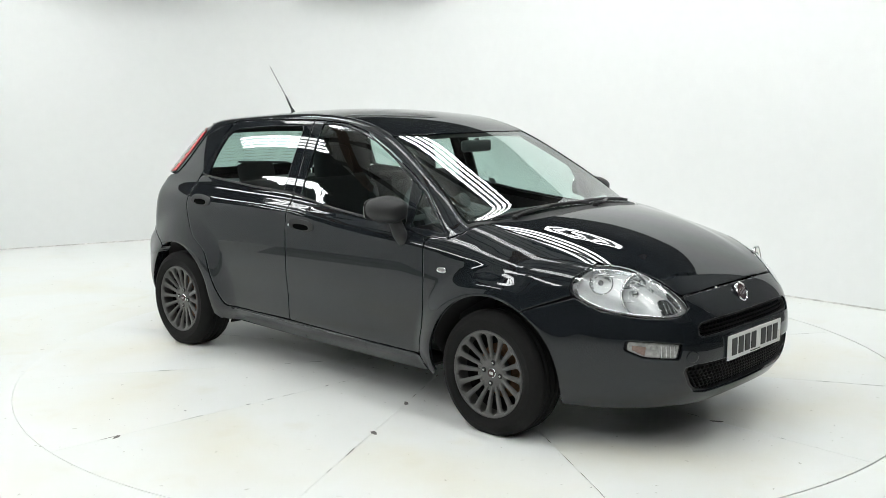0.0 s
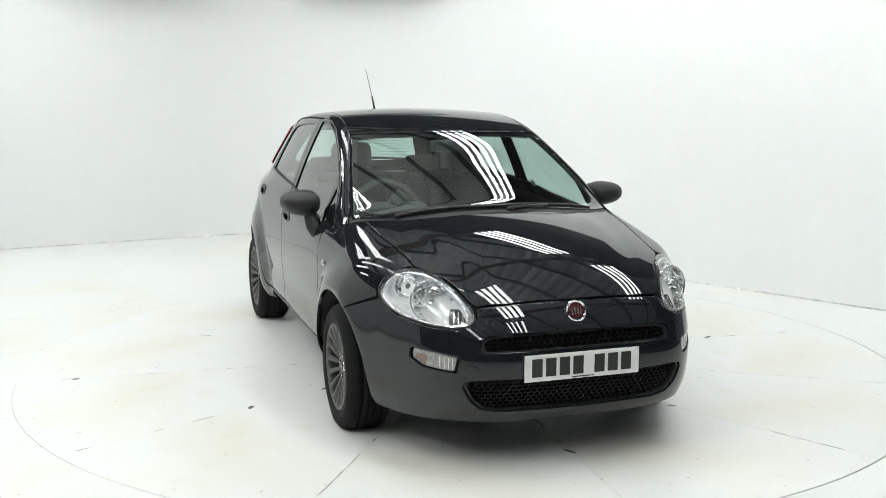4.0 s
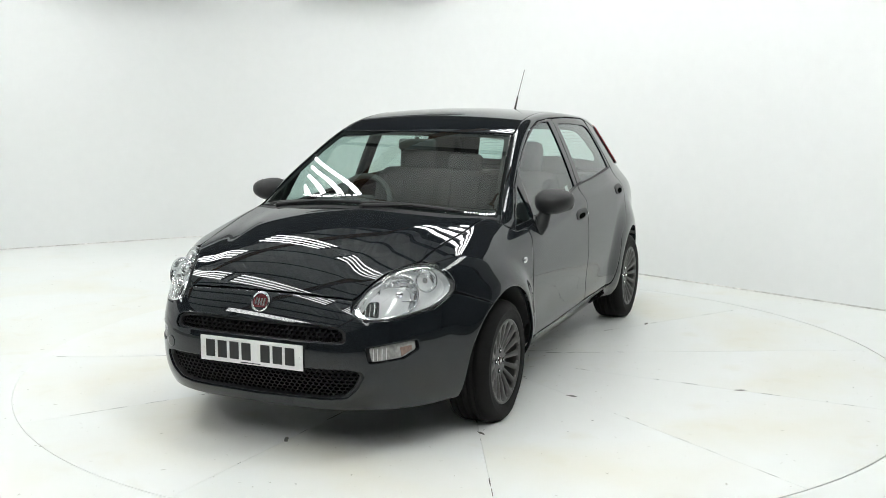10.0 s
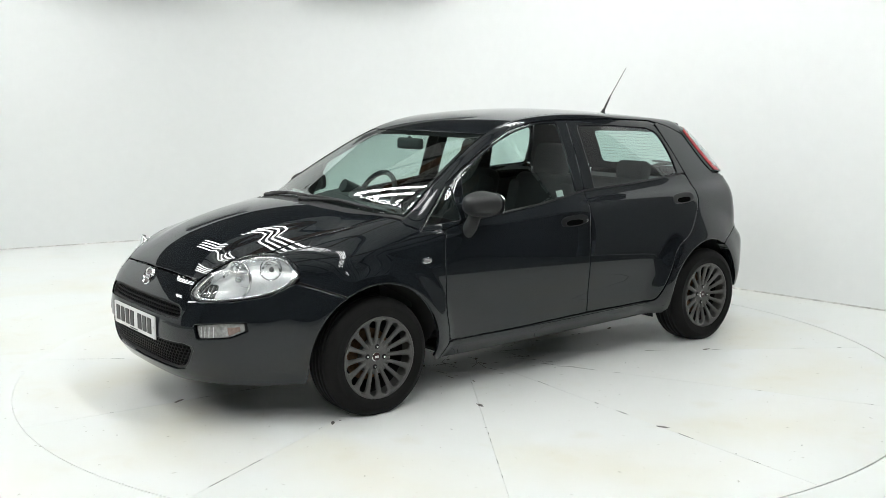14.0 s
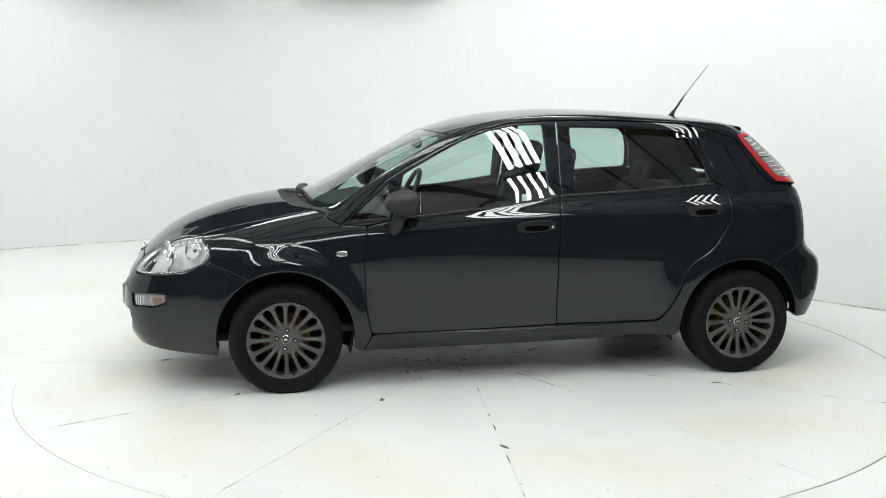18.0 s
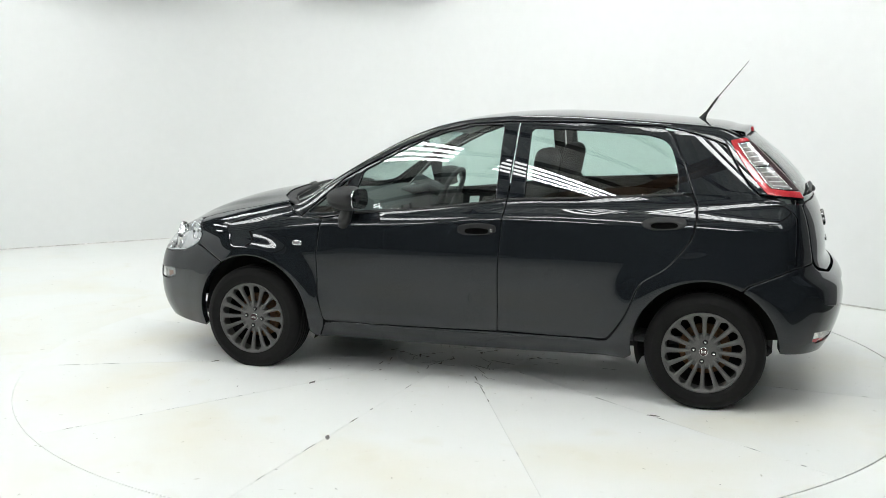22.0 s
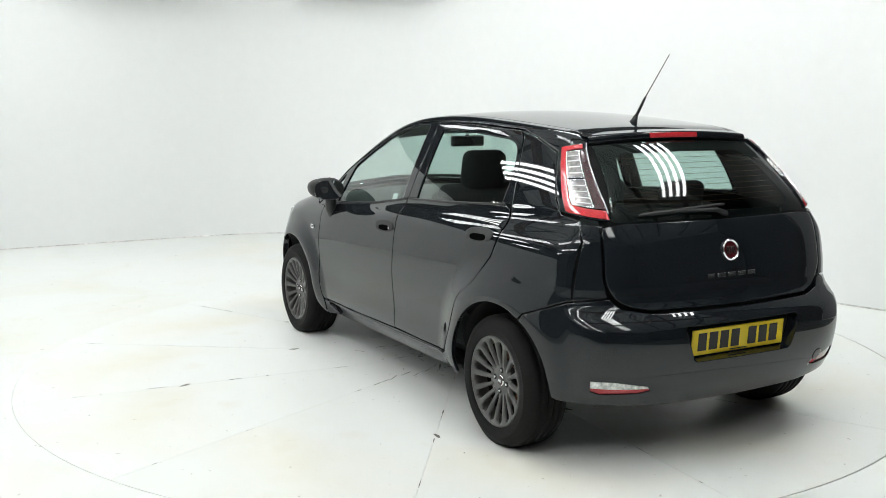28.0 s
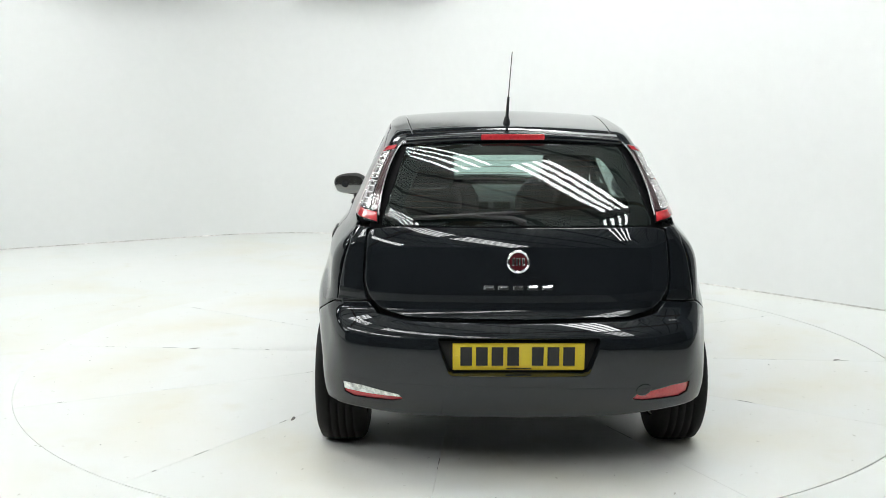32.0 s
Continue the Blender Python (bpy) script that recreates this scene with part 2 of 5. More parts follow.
def cove_plan():
    """The white cove in plan: two straight walls joined by a wide round corner."""
    left = Vector((0.878, 0.478)).normalized()
    right = Vector((0.705, -0.709)).normalized()
    a, b = Vector((-7.8, 2.31)), Vector((3.12, 1.17))
    corner = Vector((-1.45, 5.77))
    r = 1.5
    p, q = corner - left * r, corner + right * r
    pts = [(-10.3, -3.7), (-10.15, -2.2), (-9.8, -0.8), (-9.2, 0.55), (-8.5, 1.5), tuple(a)]
    for i in range(21):
        t = i / 20
        pts.append(tuple((1 - t) ** 2 * p + 2 * t * (1 - t) * corner + t * t * q))
    pts.append(tuple(corner + right * 7.2))
    return pts


ROOF_Z = 5.8
COVE_TOP = 3.1
build_floor()
wall = wall_run("wall_cove", cove_plan(), COVE_TOP, WALL, "white painted studio cove wall", outward=-1)
wall.data.polygons.foreach_set("use_smooth", [True] * len(wall.data.polygons))
wall.data.set_sharp_from_angle(angle=radians(40))
# unseen walls, coloured near-black so the car reflects a dim hall
wall_run("wall_upper", cove_plan(), ROOF_Z, BACK_WALL, "warehouse wall that rises behind the white cove, coloured dark as if unlit", outward=-1).location = (0.0, 0.16, 0.0)
wall_run("wall_side", [(3.64, 0.65), (4.97, -0.68)], ROOF_Z, GREY_WALL, "plain grey side wall beside the studio cove", outward=-1)
wall_run("wall_back", [(5.0, -0.72), (11, -4), (9, -10.5), (-9, -10.5), (-10.6, -4.0)], ROOF_Z, BACK_WALL, "unseen warehouse wall behind the studio, coloured dark as if unlit", outward=1)


def pelmet(a, b, z, depth):
    """A narrow grey board, added out of view to shade the wall's top."""
    a, b = Vector(a), Vector(b)
    way = math.atan2(b.y - a.y, b.x - a.x)
    mid = (a + b) / 2
    board = part("wall_pelmet", box_bm((b - a).length, depth, 0.05, (0, -depth / 2, 0), 0.012, 2), GREY_WALL, None)
    board.matrix_world = pose(mid.x, mid.y, z, 0, 0, math.degrees(way))
    tagged(board, "unseen grey board added to shade the top of the white wall", "pelmet", "wall pelmets")


# two added boards throw soft dark patches onto the upper wall
pelmet((-4.05, 4.33), (-2.85, 4.98), 2.77, 0.48)
pelmet((-1.70, 5.22), (0.05, 4.22), 2.76, 0.48)
slab("floor_bare", [(3.75, 0.42), (5.05, -0.85), (10.8, -4.05), (8.9, -10.4), (3.6, -10.4), (3.3, -5.5), (3.5, -2.5)], -0.05, 0.004, CONCRETE, "structure", "bare grey concrete floor beside the white studio floor", "floor")

# out of view; greyed in place of light that fades across the floor
slab("floor_bare", [(-6.2, 0.2), (-5.8, -4.0), (-5.0, -10.4), (-9.0, -10.4), (-10.4, -4.1), (-10.2, -3.7), (-10.05, -2.2), (-9.7, -0.8), (-9.3, 0.2)], -0.05, 0.004, DIMMED_FLOOR, "structure", "unseen floor beside the white studio floor, greyed to dim its reflection", "floor")


def build_ceiling():
    """Corrugated roof sheets, one mesh of ridges."""
    verts, faces = [], []
    n = 160
    for i in range(n + 1):
        x = -12 + 24 * i / n
        z = ROOF_Z + (0.05 if i % 2 else 0.0)
        verts += [(x, -12, z), (x, 12, z)]
    for i in range(n):
        faces.append((2 * i, 2 * i + 1, 2 * i + 3, 2 * i + 2))
    tagged(mesh_object("ceiling", verts, faces, ROOF_SHEET), "grey corrugated warehouse roof sheets", "ceiling", "", "structure")


build_ceiling()


def light_bank(m, length=2.35, tubes=4, pitch=0.13, radius=0.024):
    """A hanging bank of parallel fluorescent tubes, each under its own narrow batten."""
    root = new("light_bank")
    tagged(root, "hanging bank of glowing parallel fluorescent tubes on grey battens", "ceiling light", "studio light banks")
    w = pitch * tubes
    for s in (-1, 1):
        part("end_cap", box_bm(0.05, w, 0.06, (s * length / 2, 0, 0.005), 0.006, 1), HOUSING, root)
        part("cross_bar", box_bm(0.04, w + 0.04, 0.03, (s * length * 0.45, 0, 0.075), 0.005, 1), HOUSING, root, "grey steel cross bar")
    for sx in (-0.45, 0.45):
        part("hanger", tube_bm([(sx * length, 0, 0.07), (sx * length, 0, ROOF_Z - 4.0 + 0.02)], 0.006, 6), HOUSING, root, "thin steel hanger rod")
    base = None
    for i in range(tubes):
        if base is None:
            bm = bmesh.new()
            bmesh.ops.create_cone(bm, cap_ends=True, segments=8, radius1=radius, radius2=radius, depth=length - 0.08, matrix=pose(0, 0, 0, 0, 90, 0))
            ob = base = part("tube", bm, TUBE, root, "glowing white fluorescent tube")
            spine = part("batten", box_bm(length, min(0.05, pitch * 0.6), 0.035, (0, 0, 0.045), 0.006, 1), HOUSING, root, "narrow grey batten above its tube")
        else:
            ob = new("tube", base.data)
            ob.parent = root
            ob["label"] = "glowing white fluorescent tube"
            spine = new("batten", spine.data)
            spine.parent = root
        spine.location = (0, (i - (tubes - 1) / 2) * pitch, 0)
        ob.location = (0, (i - (tubes - 1) / 2) * pitch, 0)
    root.matrix_world = m
    return root


# rows of banks run slantwise over the turntable: (distance of the row, places along it)
BANK_TURN = -58
# rows -4.5, -6.7 and -7.8 are added, unseen, to brighten the left wall
BANK_ROWS = ((-0.70, (-2.85,)), (-1.9, (-4.1,)), (-0.85, (0.17,)), (-0.35, (5.2,)), (1.70, (-1.05,)), (2.1, (2.0,)), (-3.2, (-2.9, -0.3, 2.7, 5.3)), (-4.5, (-4.5,)), (-5.8, (0.6, 3.2)), (-6.7, (-5.6,)), (-7.8, (-1.6,)))


def bank_pose(along_row, across):
    a = radians(BANK_TURN)
    return pose(along_row * math.cos(a) - across * math.sin(a), along_row * math.sin(a) + across * math.cos(a), 4.0, 0, 0, BANK_TURN)


first_bank = None
for across, places in BANK_ROWS:
    for along_row in places:
        if first_bank is None:
            first_bank = light_bank(bank_pose(along_row, across))
        else:
            copy_thing(first_bank, bank_pose(along_row, across))
light_bank(bank_pose(2.55, -0.26), tubes=4, pitch=0.125, radius=0.037)


def build_beams():
    """Dark purlins under the roof sheets, carried by brown timber beams."""
    for y in (-4.6, 0.2, 4.4):
        beam = part("roof_beam", box_bm(20, 0.16, 0.3, (0, 0, 0), 0.01, 1), BEAM, None)
        beam.matrix_world = pose(0, y, 5.45, 0, 0, 28)
        tagged(beam, "brown timber beam under the warehouse roof", "beam", "roof beams")
    for i in range(14):
        d = -7.2 + 1.1 * i
        purlin = part("roof_purlin", box_bm(20, 0.07, 0.14, (0, 0, 0), 0.006, 1), PURLIN, None)
        purlin.matrix_world = pose(-d * math.sin(radians(-45)), d * math.cos(radians(-45)), 5.70, 0, 0, -45)
        tagged(purlin, "thin dark steel purlin under the roof sheets", "purlin", "roof purlins")


build_beams()


def build_turntable():
    """Twelve sector plates with narrow joints on a dark frame."""
    root = new("turntable")
    tagged(root, "white painted round vehicle turntable with radial plate joints", "turntable")
    n = 128
    ring = [((RADIUS - 0.01) * math.cos(2 * math.pi * i / n), (RADIUS - 0.01) * math.sin(2 * math.pi * i / n)) for i in range(n)]
    verts = [(x, y, -0.012) for x, y in ring] + [(x, y, -0.08) for x, y in ring]
    faces = [tuple(range(n)), tuple(reversed(range(n, 2 * n)))] + [(i, i + n, (i + 1) % n + n, (i + 1) % n) for i in range(n)]
    mesh_object("turntable_frame", verts, faces, CRACK, root, "dark steel frame under the deck")
    half = 0.0008
    outline = []
    k = 24
    start, stop = radians(-15), radians(15)
    inner = 0.40
    for i in range(k + 1):
        a = start + (stop - start) * i / k
        edge = half if i == 0 else (-half if i == k else 0)
        outline.append((RADIUS * math.cos(a) - edge * math.sin(a), RADIUS * math.sin(a) + edge * math.cos(a)))
    for i in range(9):
        a = stop + (start - stop) * i / 8
        edge = -half if i == 0 else (half if i == 8 else 0)
        outline.append((inner * math.cos(a) - edge * math.sin(a), inner * math.sin(a) + edge * math.cos(a)))
    m = len(outline)
    verts = [(x, y, 0) for x, y in outline] + [(x, y, -0.011) for x, y in outline]
    faces = [tuple(range(m)), tuple(reversed(range(m, 2 * m)))] + [(i, i + m, (i + 1) % m + m, (i + 1) % m) for i in range(m)]
    base = None
    for i in range(12):
        if base is None:
            plate = base = mesh_object("deck_plate", verts, faces, TABLE, root, "white painted steel sector plate")
        else:
            plate = new("deck_plate", base.data)
            plate.parent = root
        plate.matrix_local = pose(0, 0, 0, 0, 0, 10.7 + 30 * i)
    hub = [((inner - 0.002) * math.cos(2 * math.pi * i / 48), (inner - 0.002) * math.sin(2 * math.pi * i / 48)) for i in range(48)]
    verts = [(x, y, 0) for x, y in hub] + [(x, y, -0.011) for x, y in hub]
    faces = [tuple(range(48)), tuple(reversed(range(48, 96)))] + [(i, i + 48, (i + 1) % 48 + 48, (i + 1) % 48) for i in range(48)]
    mesh_object("centre_plate", verts, faces, TABLE, root, "white painted round centre plate")
    # paint chipped away along the joints and round the middle
    rnd = random.Random(7)
    bm = bmesh.new()

    def chip(x, y, length, width, turn):
        pts = []
        for i in range(9):
            a = 2 * math.pi * i / 9
            r = rnd.uniform(0.55, 1.1)
            u, v = length * r * math.cos(a), width * r * math.sin(a)
            pts.append(bm.verts.new((x + u * math.cos(turn) - v * math.sin(turn), y + u * math.sin(turn) + v * math.cos(turn), 0.0012)))
        bm.faces.new(pts)

    for i in range(12):
        a = radians(-4.3 + 30 * i)
        for _ in range(7):
            r = rnd.uniform(0.5, 2.42)
            chip(r * math.cos(a), r * math.sin(a), rnd.uniform(0.012, 0.08), rnd.uniform(0.0012, 0.004), a + rnd.uniform(-0.03, 0.03))
        for _ in range(4):
            r, b = rnd.uniform(0.6, 2.4), a + rnd.uniform(-0.25, 0.25)
            chip(r * math.cos(b), r * math.sin(b), rnd.uniform(0.003, 0.009), rnd.uniform(0.002, 0.0045), rnd.uniform(0, 3))
    for a, r in ((-64, 1.514), (-64, 1.05), (-4.4, 1.75), (26, 1.456), (56, 1.03), (86, 1.647), (-94, 2.2), (146, 1.5), (176, 1.2)):
        a = radians(a)
        chip(r * math.cos(a), r * math.sin(a), 0.035, 0.014, a + 0.5)
    for _ in range(22):
        r, b = rnd.uniform(0.1, 0.75), rnd.uniform(0, 6.28)
        chip(r * math.cos(b), r * math.sin(b), rnd.uniform(0.02, 0.09), rnd.uniform(0.0015, 0.005), rnd.uniform(0, 3.1))
    for turn, start, bend in ((8, 0.12, 0.5), (40, 0.22, -0.6), (75, 0.10, 0.7), (120, 0.30, 0.4), (155, 0.16, -0.5), (172, 0.30, 0.6), (200, 0.12, 0.3), (235, 0.2, -0.6), (280, 0.14, 0.5), (320, 0.25, -0.4)):
        a = radians(turn)
        x, y, way = start * math.cos(a), start * math.sin(a), a + bend
        for k in range(7):
            step = rnd.uniform(0.03, 0.06)
            chip(x, y, step * 0.75, rnd.uniform(0.001, 0.0032), way)
            if rnd.random() < 0.35:
                chip(x + rnd.uniform(-0.03, 0.03), y + rnd.uniform(-0.03, 0.03), rnd.uniform(0.01, 0.03), rnd.uniform(0.004, 0.010), rnd.uniform(0, 3))
            way += rnd.uniform(-0.5, 0.5)
            x, y = x + step * math.cos(way), y + step * math.sin(way)
    tagged(part("chipped_paint", bm, CRACK, root, "dark chips in the floor paint"), kind="stuff")
    return root


turntable = build_turntable()


def build_joint_strip():
    """A grimy filler line along the foot of the cove."""
    pts = cove_plan()
    verts, faces = [], []
    for i, (x, y) in enumerate(pts):
        d = Vector(pts[min(i + 1, len(pts) - 1)]) - Vector(pts[max(i - 1, 0)])
        o = Vector((d.y, -d.x)).normalized() * 0.006
        verts += [(x + o.x, y + o.y, 0.001), (x + o.x, y + o.y, 0.012), (x - o.x, y - o.y, 0.012)]
    for i in range(len(pts) - 1):
        for k in range(2):
            faces.append((3 * i + k, 3 * i + k + 1, 3 * i + k + 4, 3 * i + k + 3))
    tagged(mesh_object("baseboard", verts, faces, SEAL), "thin grimy filler joint at the foot of the white wall", "baseboard", "", "structure")


build_joint_strip()


# ---- car body surface ----
# Car space: x forward, y to its left, z up; the origin lies on the ground between the axles.
def smooth_curve(*pts):
    """A curve through (position, value) pairs that never overshoots."""
    xs, ys = np.array([p[0] for p in pts], float), np.array([p[1] for p in pts], float)
    h = np.diff(xs)
    d = np.diff(ys) / h
    s = np.zeros_like(ys)
    for i in range(1, len(xs) - 1):
        if d[i - 1] * d[i] > 0:
            w1, w2 = 2 * h[i] + h[i - 1], h[i] + 2 * h[i - 1]
            s[i] = (w1 + w2) / (w1 / d[i - 1] + w2 / d[i])
    s[0], s[-1] = d[0], d[-1]

    def at(x):
        x = np.asarray(x, float)
        k = np.clip(np.searchsorted(xs, x) - 1, 0, len(h) - 1)
        t = (x - xs[k]) / h[k]
        inside = ((1 + 2 * t) * (1 - t) ** 2 * ys[k] + t * (1 - t) ** 2 * h[k] * s[k] + t * t * (3 - 2 * t) * ys[k + 1] + t * t * (t - 1) * h[k] * s[k + 1])
        low = ys[0] + (x - xs[0]) * s[0]
        high = ys[-1] + (x - xs[-1]) * s[-1]
        return np.where(x < xs[0], low, np.where(x > xs[-1], high, inside))

    return at


def spline(*pts):
    """A natural cubic curve through (position, value) pairs, straight beyond its ends."""
    xs, ys = np.array([p[0] for p in pts], float), np.array([p[1] for p in pts], float)
    n = len(xs)
    h = np.diff(xs)
    A, r = np.eye(n), np.zeros(n)
    for i in range(1, n - 1):
        A[i, i - 1:i + 2] = h[i - 1], 2 * (h[i - 1] + h[i]), h[i]
        r[i] = 6 * ((ys[i + 1] - ys[i]) / h[i] - (ys[i] - ys[i - 1]) / h[i - 1])
    m = np.linalg.solve(A, r)

    def at(x):
        x = np.asarray(x, float)
        k = np.clip(np.searchsorted(xs, x) - 1, 0, n - 2)
        q = np.clip(x, xs[0], xs[-1])
        t, u = q - xs[k], xs[k + 1] - q
        v = (m[k] * u ** 3 + m[k + 1] * t ** 3) / (6 * h[k]) + (ys[k] / h[k] - m[k] * h[k] / 6) * u + (ys[k + 1] / h[k] - m[k + 1] * h[k] / 6) * t
        s0 = (ys[1] - ys[0]) / h[0] - h[0] * m[1] / 6
        s1 = (ys[-1] - ys[-2]) / h[-1] + h[-1] * m[-2] / 6
        return v + np.where(x < xs[0], (x - xs[0]) * s0, 0) + np.where(x > xs[-1], (x - xs[-1]) * s1, 0)

    return at


def ease(a, b, x):
    t = np.clip((x - a) / (b - a), 0, 1)
    return t * t * (3 - 2 * t)


def round_max(a, b, k):
    h = np.maximum(k - np.abs(a - b), 0) / k
    return np.maximum(a, b) + h * h * k * 0.25


ROOF_LINE = spline((-1.62, 1.318), (-1.44, 1.374), (-1.15, 1.416), (-0.77, 1.445), (-0.26, 1.457), (0.02, 1.434), (0.23, 1.393), (0.385, 1.342), (0.65, 1.222), (0.86, 1.118), (1.06, 1.015), (1.2, 0.943), (1.6, 0.735))
BONNET_LINE = spline((0.9, 1.005), (1.255, 0.980), (1.432, 0.951), (1.724, 0.872), (1.954, 0.754), (2.06, 0.67), (2.2, 0.52))


def TOP(x):
    """The middle line of the car from above: roof and windscreen, then the bonnet."""
    return round_max(ROOF_LINE(x), np.where(x > 0.9, BONNET_LINE(x), -1.0), 0.025)


CROWN = spline((-1.5, 0.075), (-0.2, 0.09), (0.45, 0.05), (0.95, 0.08), (1.3, 0.145), (1.7, 0.165), (2.0, 0.10))
SWEEP = spline((-0.3, 0.0), (0.3, 0.10), (0.7, 0.20), (1.2, 0.24), (1.5, 0.16), (1.8, 0.10), (2.1, 0.08))
FLANK_LOW = spline((0.1, 0.69), (0.2, 0.764), (0.3, 0.813), (0.45, 0.829), (0.62, 0.834), (0.76, 0.829), (0.87, 0.817), (0.94, 0.795), (0.99, 0.757), (1.05, 0.72))
NOSE = spline((0.1, 1.95), (0.2, 2.055), (0.3, 2.115), (0.4, 2.132), (0.5, 2.128), (0.6, 2.098), (0.7, 2.045), (0.8, 1.97), (0.9, 1.88))
TAIL = spline((0.1, -1.70), (0.2, -1.79), (0.3, -1.86), (0.42, -1.907), (0.56, -1.918), (0.63, -1.890), (0.68, -1.836), (0.75, -1.818), (0.82, -1.810), (0.89, -1.797), (0.96, -1.776), (1.0, -1.757), (1.04, -1.733),
              (1.1, -1.693), (1.2, -1.604), (1.3, -1.50), (1.4, -1.395), (1.5, -1.30))


BELT = spline((-1.3, 1.06), (-0.6, 1.022), (-0.2, 1.0), (0.135, 0.955), (0.65, 0.910), (0.85, 0.897), (1.1, 0.873), (1.4, 0.842), (1.7, 0.80))


def FLANK(x, z):
    """Half width at the middle of the car: bulging sides below the belt, leaning windows above."""
    up = 0.750 - 0.36 * (z - 1.0) - 0.22 * (z - 1.0) ** 2
    belt = BELT(np.clip(x, -1.4, 1.75))
    k = ease(belt - 0.095, belt + 0.006, z)
    return FLANK_LOW(np.minimum(z, 1.05)) * (1 - k) + up * k


AXLE_F, AXLE_R, HUB_Z = 1.25, -1.257, 0.288
ARCH_R = 0.358


def body_field(p):
    """Below zero inside the closed body form, above zero outside it."""
    x, y, z = p[:, 0], np.abs(p[:, 1]), p[:, 2]
    line = TOP(x + SWEEP(x) * y * y) - CROWN(x) * y * y
    ridge = 0.49 - 0.14 * ease(1.1, 2.0, x)
    line = line + 0.008 * (1 - ease(ridge - 0.06, ridge + 0.06, y)) * ease(1.1, 1.5, x) * (1 - ease(1.75, 2.0, x))
    top = (z - line) * 0.92
    upper = np.clip((z - 0.86) / 0.54, 0, None) ** 1.3
    lean = np.where(x > -0.2, 0.088, 0.050) * ((x + 0.2) / 0.75) ** 2
    taper = 0.10 * np.clip(x - 1.0, 0, None) ** 2 + 0.16 * np.clip(-0.9 - x, 0, None) ** 2 + upper * lean
    width = FLANK(x, z) * (1 - taper)
    for ax, flare, far in ((AXLE_F, 0.030, 0.50), (AXLE_R, 0.038, 0.58)):
        r = np.hypot(x - ax, z - HUB_Z)
        width = width + flare * (1 - ease(0.36, far, r)) * ease(0.05, 0.25, z)
    width = width - 0.030 * ease(0.66, 0.90, z) * ease(0.65, 1.2, x)
    # shallow hollow along the doors below the shoulder
    width = width - 0.008 * np.exp(-((z - 0.42) / 0.10) ** 2) * ease(-1.0, -0.6, x) * (1 - ease(0.5, 0.95, x))
    # the sill tucks under between the arches
    width = width - 0.030 * (1 - ease(0.18, 0.29, z)) * ease(-0.88, -0.75, x) * (1 - ease(0.76, 0.86, x))
    side = y - width
    front = (x - (NOSE(z) - 0.08 * y * y - 0.20 * (np.minimum(y, 0.645) / 0.645) ** 5.5 - 1.80 * np.maximum(y - 0.645, 0))) * 0.9
    rear = ((TAIL(z) + 0.14 * y * y + 0.05 * (1 - 0.75 * ease(0.98, 1.1, z)) * (y / 0.68) ** 6) - x) * 0.92
    f = round_max(side, top, 0.08 - 0.04 * ease(0.95, 1.1, z))
    f = round_max(f, front, 0.08)
    f = round_max(f, rear, 0.05 + 0.07 * ease(1.0, 1.1, z))
    return round_max(f, 0.15 - z, 0.05)


def body_normal(p):
    e = 0.003
    n = np.stack([body_field(p + d) - body_field(p - d) for d in np.eye(3) * e], 1)
    return n / np.linalg.norm(n, axis=1, keepdims=True)


def meet(origin, way, far):
    """Where rays that start inside the body leave it."""
    lo, hi = np.zeros(len(origin)), np.full(len(origin), far)
    for _ in range(24):
        mid = (lo + hi) / 2
        out = body_field(origin + way * mid[:, None]) > 0
        hi, lo = np.where(out, mid, hi), np.where(out, lo, mid)
    return origin + way * ((lo + hi) / 2)[:, None]


def cast(view, uv):
    """From flat coordinates of a view onto the body: side (x, z), top (x, y), front and rear (y, z), nose and tail (angle, z), rim (x, angle about a lengthwise axis)."""
    u, v = uv[:, 0], uv[:, 1]
    o, l = np.zeros_like(u), np.ones_like(u)
    if view == "side":
        return meet(np.stack([u, o, v], 1), np.stack([o, l, o], 1), 1.3)
    if view == "top":
        return meet(np.stack([u, v, o + 0.5], 1), np.stack([o, o, l], 1), 1.4)
    if view == "front":
        return meet(np.stack([o + 0.6, u, v], 1), np.stack([l, o, o], 1), 2)
    if view == "rear":
        return meet(np.stack([o - 0.6, u, v], 1), np.stack([-l, o, o], 1), 2)
    if view == "rim":
        return meet(np.stack([u, o + 0.1, o + 0.55], 1), np.stack([o, np.cos(v / 0.6), np.sin(v / 0.6)], 1), 2)
    if view == "nose":
        return meet(np.stack([o + 1.2, o, v], 1), np.stack([np.cos(u), np.sin(u), o], 1), 2)
    return meet(np.stack([o - 1.0, o, v], 1), np.stack([-np.cos(u), np.sin(u), o], 1), 2)


def flat(view, p):
    """The reverse of cast()."""
    p = np.asarray(p, float).reshape(-1, 3)
    if view == "side":
        return p[:, [0, 2]]
    if view == "top":
        return p[:, [0, 1]]
    if view in ("front", "rear"):
        return p[:, [1, 2]]
    if view == "rim":
        return np.stack([p[:, 0], np.arctan2(p[:, 2] - 0.55, p[:, 1] - 0.1) * 0.6], 1)
    if view == "nose":
        return np.stack([np.arctan2(p[:, 1], p[:, 0] - 1.2), p[:, 2]], 1)
    return np.stack([np.arctan2(p[:, 1], -1.0 - p[:, 0]), p[:, 2]], 1)


